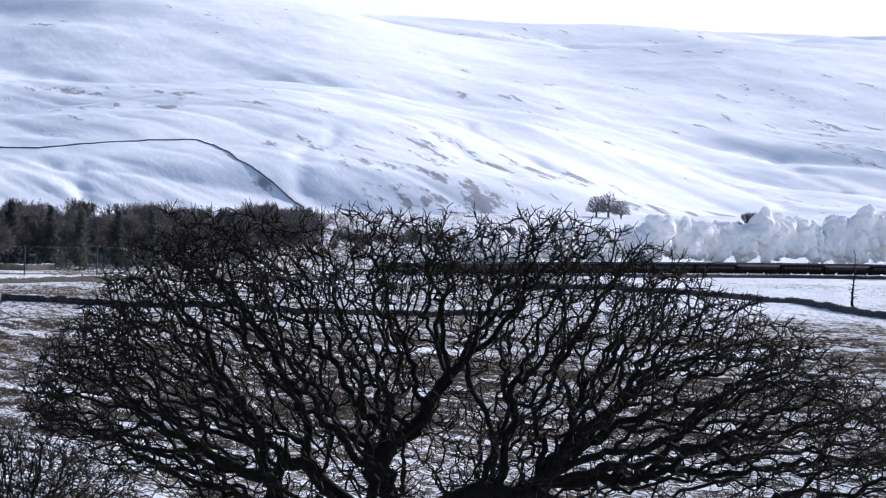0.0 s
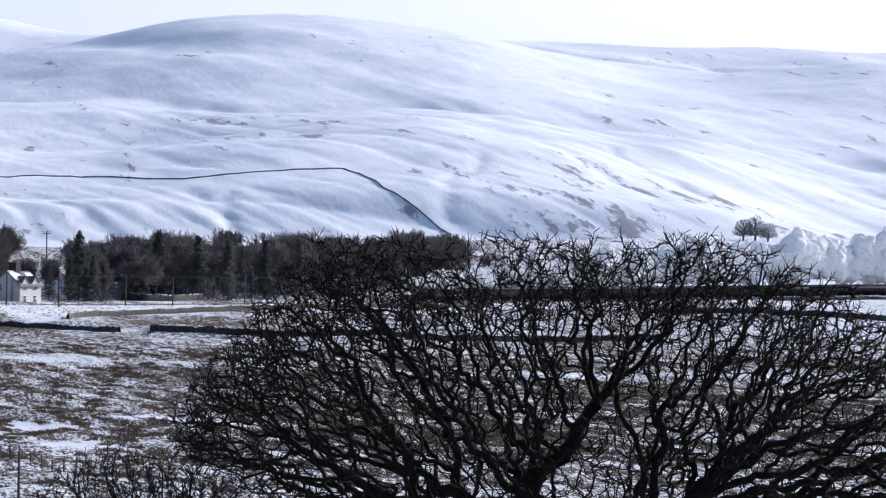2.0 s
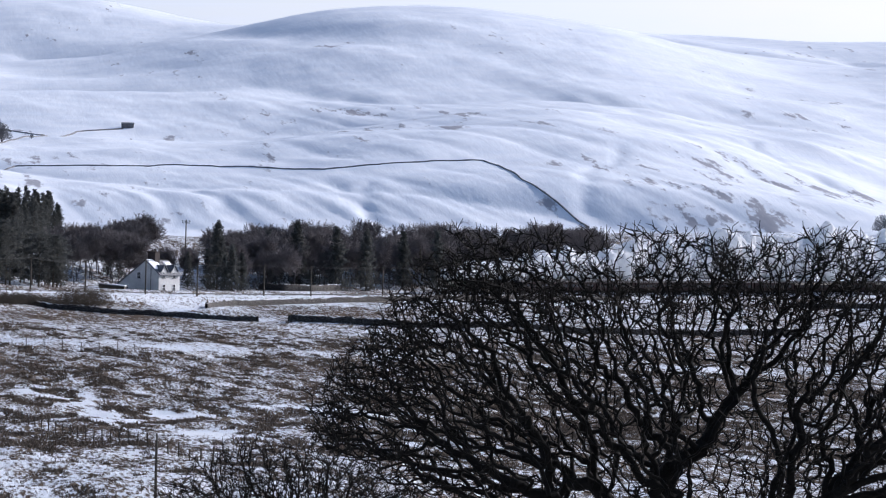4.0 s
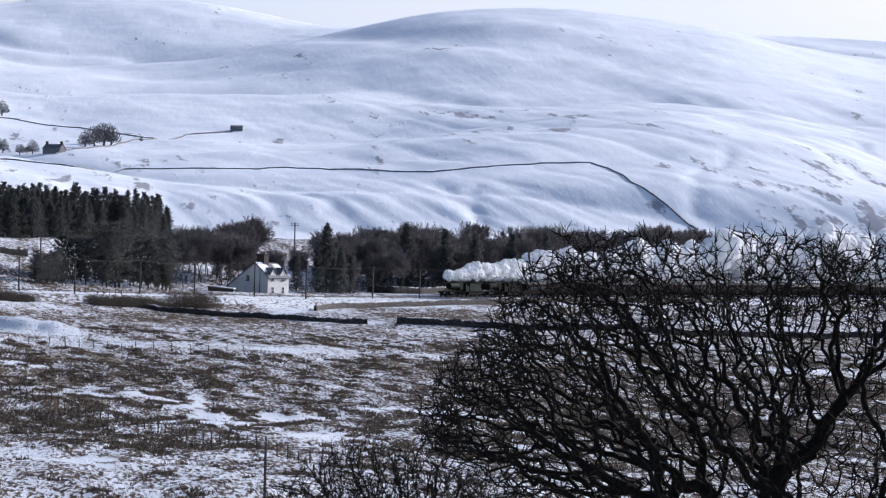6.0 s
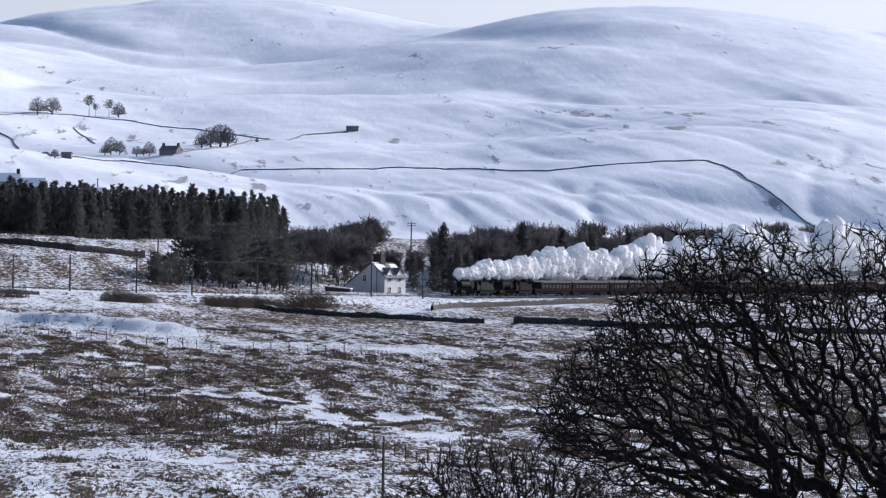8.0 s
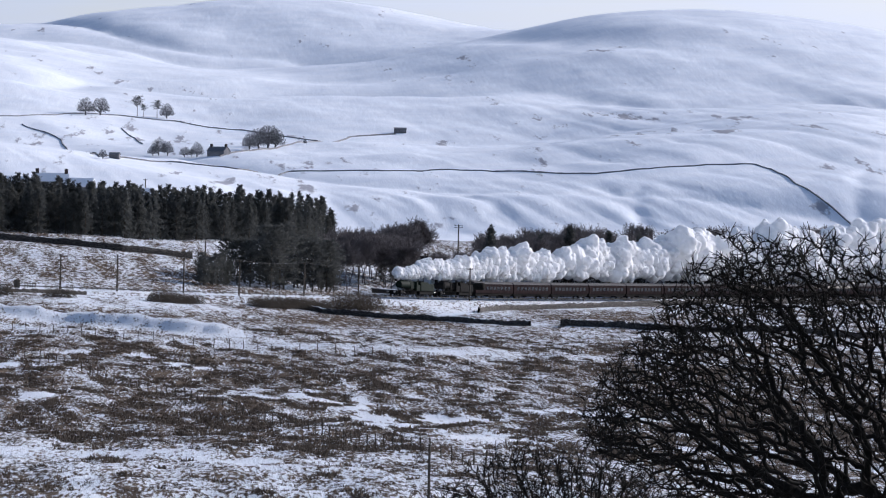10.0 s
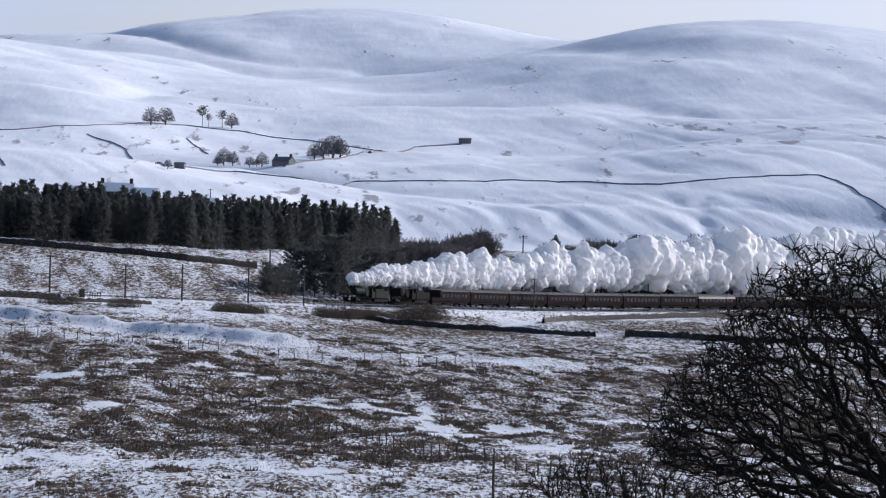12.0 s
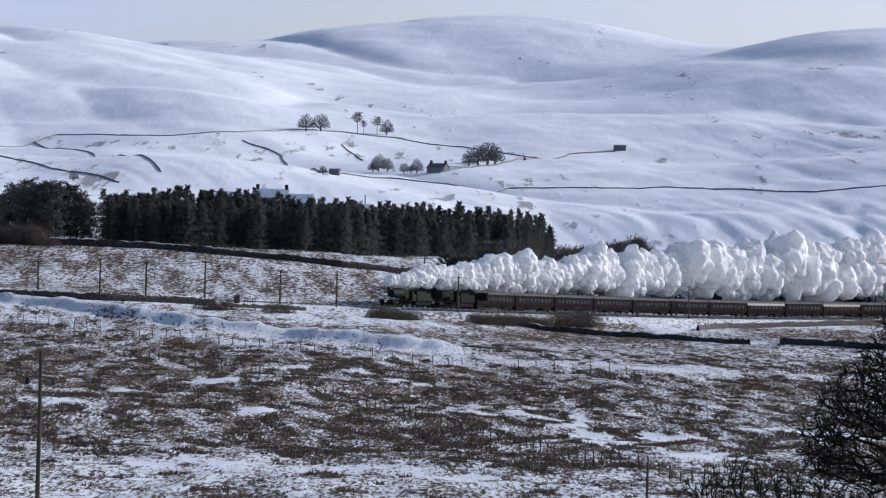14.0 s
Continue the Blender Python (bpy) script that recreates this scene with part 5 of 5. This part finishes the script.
def build_locomotive(body, label):
    """A 4-6-0 with its tender; x forward, middle of the whole at the origin, rail at z 0."""
    e = new("steam_locomotive")
    tagged(e, label, "locomotive", "double-headed engines")
    f = UNIT / 2

    def one(name, draw, mat, parent=e, lab=""):
        bm = bmesh.new()
        draw(bm)
        return part(name, bm, mat, parent, lab)
    one("boiler", lambda b: (add_tube(b, (f - 4.0, 0, 2.72), (f - 8.4, 0, 2.72), 0.80, 0.88, 22), add_box(b, f - 11.0, -0.88, 1.5, f - 8.3, 0.88, 3.55, 0.35)), body, lab="painted boiler and firebox")
    box = one("smokebox", lambda b: (add_tube(b, (f - 1.7, 0, 2.72), (f - 4.02, 0, 2.72), 0.84, 0.84, 22), add_tube(b, (f - 1.55, 0, 2.72), (f - 1.72, 0, 2.72), 0.5, 0.8, 20)), BLACK)
    one("chimney", lambda b: (add_tube(b, (f - 2.7, 0, 3.45), (f - 2.7, 0, 3.85), 0.30, 0.25, 14), add_tube(b, (f - 2.7, 0, 3.85), (f - 2.7, 0, 3.98), 0.33, 0.33, 14)), BLACK)
    one("dome", lambda b: bmesh.ops.create_uvsphere(b, u_segments=14, v_segments=8, radius=0.34, matrix=Matrix.Translation((f - 6.2, 0, 3.55)) @ Matrix.Diagonal((1.2, 1, 0.9, 1))), body)
    one("safety_valve", lambda b: (add_tube(b, (f - 9.4, -0.15, 3.5), (f - 9.4, -0.15, 3.85), 0.08, 0.07, 8), add_tube(b, (f - 9.4, 0.15, 3.5), (f - 9.4, 0.15, 3.85), 0.08, 0.07, 8)), STEEL)
    one("cab", lambda b: (add_box(b, f - 12.7, -1.3, 1.45, f - 12.6, 1.3, 2.2), add_box(b, f - 12.7, 1.22, 1.4, f - 10.9, 1.3, 2.75, 0.02), add_box(b, f - 12.7, -1.3, 1.4, f - 10.9, -1.22, 2.75, 0.02), add_box(b, f - 11.0, -1.3, 1.4, f - 10.9, 1.3, 3.5, 0.02), add_box(b, f - 11.5, 1.22, 2.7, f - 10.9, 1.3, 3.4), add_box(b, f - 11.5, -1.3, 2.7, f - 10.9, -1.22, 3.4)), body)
    one("cab_roof", lambda b: prism(b, [(-1.32, 3.35), (-0.9, 3.68), (0, 3.82), (0.9, 3.68), (1.32, 3.35), (0.85, 3.58), (0, 3.74), (-0.85, 3.58)], f - 12.9, f - 10.8), BLACK)
    bpy.data.objects[e.children[-1].name].data.transform(Matrix(((0, 1, 0, 0), (1, 0, 0, 0), (0, 0, 1, 0), (0, 0, 0, 1))))
    one("running_plate", lambda b: add_box(b, f - 12.6, -1.28, 1.32, f - 0.6, 1.28, 1.40, 0.01), BLACK)
    one("frame", lambda b: add_box(b, f - 12.4, -0.55, 0.55, f - 0.8, 0.55, 1.32, 0.02), BLACK)
    beam = one("buffer_beam", lambda b: add_box(b, f - 0.75, -1.2, 0.85, f - 0.6, 1.2, 1.4, 0.01), BLACK)
    for y in (-0.86, 0.86):
        one("buffer", lambda b: (add_tube(b, (f - 0.62, y, 1.06), (f - 0.15, y, 1.06), 0.1, 0.09, 10), add_tube(b, (f - 0.15, y, 1.06), (f - 0.05, y, 1.06), 0.24, 0.24, 14)), STEEL, beam)
        one("cylinder", lambda b: (add_tube(b, (f - 2.2, y * 1.32, 0.95), (f - 3.5, y * 1.32, 0.95), 0.38, 0.38, 14), add_box(b, f - 3.5, y * 1.32 - 0.3, 1.0, f - 2.2, y * 1.32 + 0.3, 1.45, 0.08)), BLACK)
        one("piston_rod", lambda b: add_tube(b, (f - 3.5, y * 1.3, 0.95), (f - 5.2, y * 1.3, 0.95), 0.05, 0.05, 6), STEEL)
    for x in (-1.5, -3.4):
        bm = wheel_mesh(0.48, 8)
        bmesh.ops.translate(bm, verts=bm.verts, vec=(f + x, 0, 0.48))
        part("leading_wheel", bm, BLACK, e)
    for x in (-5.3, -7.4, -9.6):
        w = part("driving_wheel", wheel_mesh(0.93, 14), BLACK, e)
        w.location = (f + x, 0, 0.93)
        DRIVERS.append((w, (f + x, 0, 0.93)))
    # tender
    one("tender_tank", lambda b: (add_box(b, -f + 0.5, -1.25, 1.35, f - 13.2, 1.25, 3.0, 0.06), add_box(b, -f + 3.0, -1.1, 2.9, f - 13.3, 1.1, 3.35, 0.08)), body)
    one("coal", lambda b: [bmesh.ops.create_icosphere(b, subdivisions=1, radius=0.34, matrix=Matrix.Translation((f - 13.8 - 0.45 * k, 0.5 * math.sin(k * 2.1), 3.3 + 0.12 * math.cos(k)))) for k in range(7)], BLACK)
    one("tender_frame", lambda b: add_box(b, -f + 0.4, -0.95, 0.6, f - 13.1, 0.95, 1.35, 0.02), BLACK)
    for x in (1.6, 3.6, 5.6):
        bm = wheel_mesh(0.62, 10)
        bmesh.ops.translate(bm, verts=bm.verts, vec=(-f + x, 0, 0.62))
        part("tender_wheel", bm, BLACK, e)
    return e


def carriage_outline():
    return [(-1.40, 1.15), (-1.43, 1.6), (-1.43, 2.6), (-1.32, 3.3)], [(-1.34, 3.3), (-1.05, 3.62), (-0.6, 3.82), (0, 3.9), (0.6, 3.82), (1.05, 3.62), (1.34, 3.3)]


def long_x(bm):
    bmesh.ops.transform(bm, matrix=Matrix(((0, 1, 0, 0), (1, 0, 0, 0), (0, 0, 1, 0), (0, 0, 0, 1))), verts=bm.verts)
    bmesh.ops.recalc_face_normals(bm, faces=bm.faces)


def build_carriage(paint, upper, label):
    e = new("railway_carriage")
    tagged(e, label, "carriage", "carriages of the train")
    side, roof = carriage_outline()
    half = 9.85
    bm = bmesh.new()
    prism(bm, side[:3] + [(-1.40, 2.75), (1.40, 2.75)] + [(-x, z) for x, z in side[:3][::-1]], -half, half)
    long_x(bm)
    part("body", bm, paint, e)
    bm = bmesh.new()
    prism(bm, [(-1.395, 2.75), (-1.32, 3.3), (1.32, 3.3), (1.395, 2.75)], -half, half)
    long_x(bm)
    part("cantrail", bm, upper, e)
    bm = bmesh.new()
    prism(bm, roof, -half - 0.05, half + 0.05)
    long_x(bm)
    part("roof", bm, ROOF_GREY, e)
    bm = bmesh.new()
    add_box(bm, -half + 0.2, -1.15, 0.75, half - 0.2, 1.15, 1.15, 0.02)
    add_box(bm, -2.5, -1.0, 0.4, 2.5, 1.0, 0.76, 0.04)
    part("underframe", bm, BLACK, e)
    for x in (-7.1, 7.1):
        bm = bmesh.new()
        add_box(bm, x - 1.9, -1.1, 0.38, x + 1.9, 1.1, 0.76, 0.05)
        bogie = part("bogie", bm, BLACK, e)
        for dx in (-1.3, 1.3):
            w = wheel_mesh(0.46, 0)
            bmesh.ops.translate(w, verts=w.verts, vec=(x + dx, 0, 0.46))
            part("wheel", w, BLACK, bogie)
    bm = bmesh.new()
    for x in (-half - 0.28, half + 0.02):
        add_box(bm, x, -0.45, 1.2, x + 0.26, 0.45, 3.35, 0.05)
    part("gangway", bm, BLACK, e)
    glass = bpy.data.meshes.new("window")
    bm = bmesh.new()
    add_box(bm, -0.62, -0.02, 0, 0.62, 0.02, 0.78, 0.015)
    bm.to_mesh(glass)
    bm.free()
    glass.materials.append(PANE)
    for sy in (-1, 1):
        for k in range(9):
            ob = new("window", glass)
            ob.parent = e
            ob.location = (-7.6 + 1.9 * k, sy * 1.425, 1.95)
    return e


def build_train():
    things = []
    first = build_locomotive(GREEN, "green steam locomotive with tender leading a train")
    second = build_locomotive(BLACK, "black steam locomotive with tender, second engine")
    things += [(first, UNIT / 2), (second, UNIT * 1.5 + 0.3)]
    plain = build_carriage(SHADED_MAROON, SHADED_MAROON, "maroon railway carriage with a grey roof")
    pale = build_carriage(SHADED_MAROON, CREAM, "maroon and cream railway carriage with a grey roof")
    used = {0: False, 1: False}
    for k in range(12):
        kind = 1 if k in (7, 9) else 0
        src = (plain, pale)[kind]
        ob = copy_thing(src, Matrix()) if used[kind] else src
        used[kind] = True
        things.append((ob, UNIT * 2 + 0.6 + CARRIAGE * (k + 0.5)))
    return things


TRAIN = build_train()


# ---- steam ----
def build_steam_material():
    m, nt, bsdf = shader("steam")
    out = nt.nodes["Material Output"]
    bsdf.inputs["Base Color"].default_value = (0.96, 0.96, 0.96, 1)
    bsdf.inputs["Roughness"].default_value = 1.0
    bsdf.inputs["Specular IOR Level"].default_value = 0.0
    glow = nt.nodes.new("ShaderNodeBsdfTranslucent")
    glow.inputs["Color"].default_value = (0.98, 0.98, 0.98, 1)
    mix = nt.nodes.new("ShaderNodeMixShader")
    mix.inputs[0].default_value = 0.26
    fine = noise_node(nt, 1.1, 5, 0.65)
    bump_node(nt, bsdf, fine, 0.4, 0.4)
    nt.links.new(bsdf.outputs[0], mix.inputs[1])
    nt.links.new(glow.outputs[0], mix.inputs[2])
    clear = nt.nodes.new("ShaderNodeBsdfTransparent")
    veil = nt.nodes.new("ShaderNodeMixShader")
    veil.inputs[0].default_value = 0.03
    nt.links.new(mix.outputs[0], veil.inputs[1])
    nt.links.new(clear.outputs[0], veil.inputs[2])
    nt.links.new(veil.outputs[0], out.inputs["Surface"])
    return m


STEAM = build_steam_material()


def puff_mesh(seed):
    """A cauliflower head of steam, one metre in radius: lobes on lobes."""
    rng = np.random.default_rng(seed)
    bm = bmesh.new()
    centres = [(np.zeros(3), 0.62)]
    for _ in range(16):
        d = rng.normal(0, 1, 3)
        d /= np.linalg.norm(d)
        centres.append((d * rng.uniform(0.42, 0.66), rng.uniform(0.26, 0.42)))
    for _ in range(34):
        c, r = centres[int(rng.integers(1, 17))]
        d = rng.normal(0, 0.8, 3) + c / np.linalg.norm(c)
        d /= np.linalg.norm(d)
        centres.append((c + d * r * 0.9, r * rng.uniform(0.25, 0.48)))
    for c, r in centres:
        got = bmesh.ops.create_icosphere(bm, subdivisions=3 if r > 0.3 else 2, radius=r, matrix=Matrix.Translation(c))
        for v in got["verts"]:
            n = (v.co - Vector(c)).normalized()
            v.co += n * r * 0.16 * noise.noise(v.co * 5.0 + Vector((seed * 3.1, 0, 0)))
    raw = bpy.data.meshes.new("puff_lobes")
    bm.to_mesh(raw)
    bm.free()
    # fuse the lobes into one skin
    tmp = new("puff_lobes", raw)
    fuse = tmp.modifiers.new("fuse", "REMESH")
    fuse.mode = "VOXEL"
    fuse.voxel_size = 0.042
    me = bpy.data.meshes.new_from_object(tmp.evaluated_get(bpy.context.evaluated_depsgraph_get()))
    me.name = "puff"
    bpy.data.objects.remove(tmp)
    bpy.data.meshes.remove(raw)
    me.materials.clear()
    me.materials.append(STEAM)
    me.polygons.foreach_set("use_smooth", [True] * len(me.polygons))
    return me


PUFFS = []


def build_steam():
    plume = new("steam_plume")
    tagged(plume, "long billowing white steam plume trailing over the train", "steam")
    rng = np.random.default_rng(3)
    shapes = [puff_mesh(k) for k in range(6)]
    back = 2.4
    k = 0
    while back < 330:
        f = back / 330
        thick = np.interp(back, [0, 6, 20, 40, 75, 120, 165, 210, 330], [1.2, 2.6, 4.8, 6.8, 9.4, 11.6, 15.0, 17.0, 21.0])
        base = np.interp(back, [0, 15, 60, 120, 200, 330], [4.0, 3.9, 3.7, 3.4, 2.8, 2.5])
        rows = 1 if thick < 2.5 else 2 if thick < 6 else 3
        swell = 1 + 0.12 * math.sin(back * 0.13) + 0.07 * math.sin(back * 0.37 + 1)
        tall = thick * swell
        for row in range(rows):
            r = tall * (0.54, 0.40, 0.33)[rows - 1] * rng.uniform(0.8, 1.25) + 0.15
            ob = new("puff", shapes[k % 6])
            ob.parent = plume
            sq = rng.uniform(0.85, 1.15, 3)
            ob.scale = (r * sq[0], r * sq[1], r * sq[2])
            f = row / max(rows - 1, 1)
            z = base + r * 0.9 + f * (tall - 1.85 * r) + (rng.uniform(0, 0.16) * tall if row == 0 and back > 90 else 0)
            PUFFS.append((ob, back + 2.7 + rng.uniform(-1, 1) * r * 0.5, -(0.5 + back * 0.014) - rng.uniform(-0.4, 1) * r * 0.5, z, rng.uniform(0, 360, 3), rng.uniform(-9, 9, 3)))
            k += 1
        back += max(0.6, tall * 0.36)


build_steam()


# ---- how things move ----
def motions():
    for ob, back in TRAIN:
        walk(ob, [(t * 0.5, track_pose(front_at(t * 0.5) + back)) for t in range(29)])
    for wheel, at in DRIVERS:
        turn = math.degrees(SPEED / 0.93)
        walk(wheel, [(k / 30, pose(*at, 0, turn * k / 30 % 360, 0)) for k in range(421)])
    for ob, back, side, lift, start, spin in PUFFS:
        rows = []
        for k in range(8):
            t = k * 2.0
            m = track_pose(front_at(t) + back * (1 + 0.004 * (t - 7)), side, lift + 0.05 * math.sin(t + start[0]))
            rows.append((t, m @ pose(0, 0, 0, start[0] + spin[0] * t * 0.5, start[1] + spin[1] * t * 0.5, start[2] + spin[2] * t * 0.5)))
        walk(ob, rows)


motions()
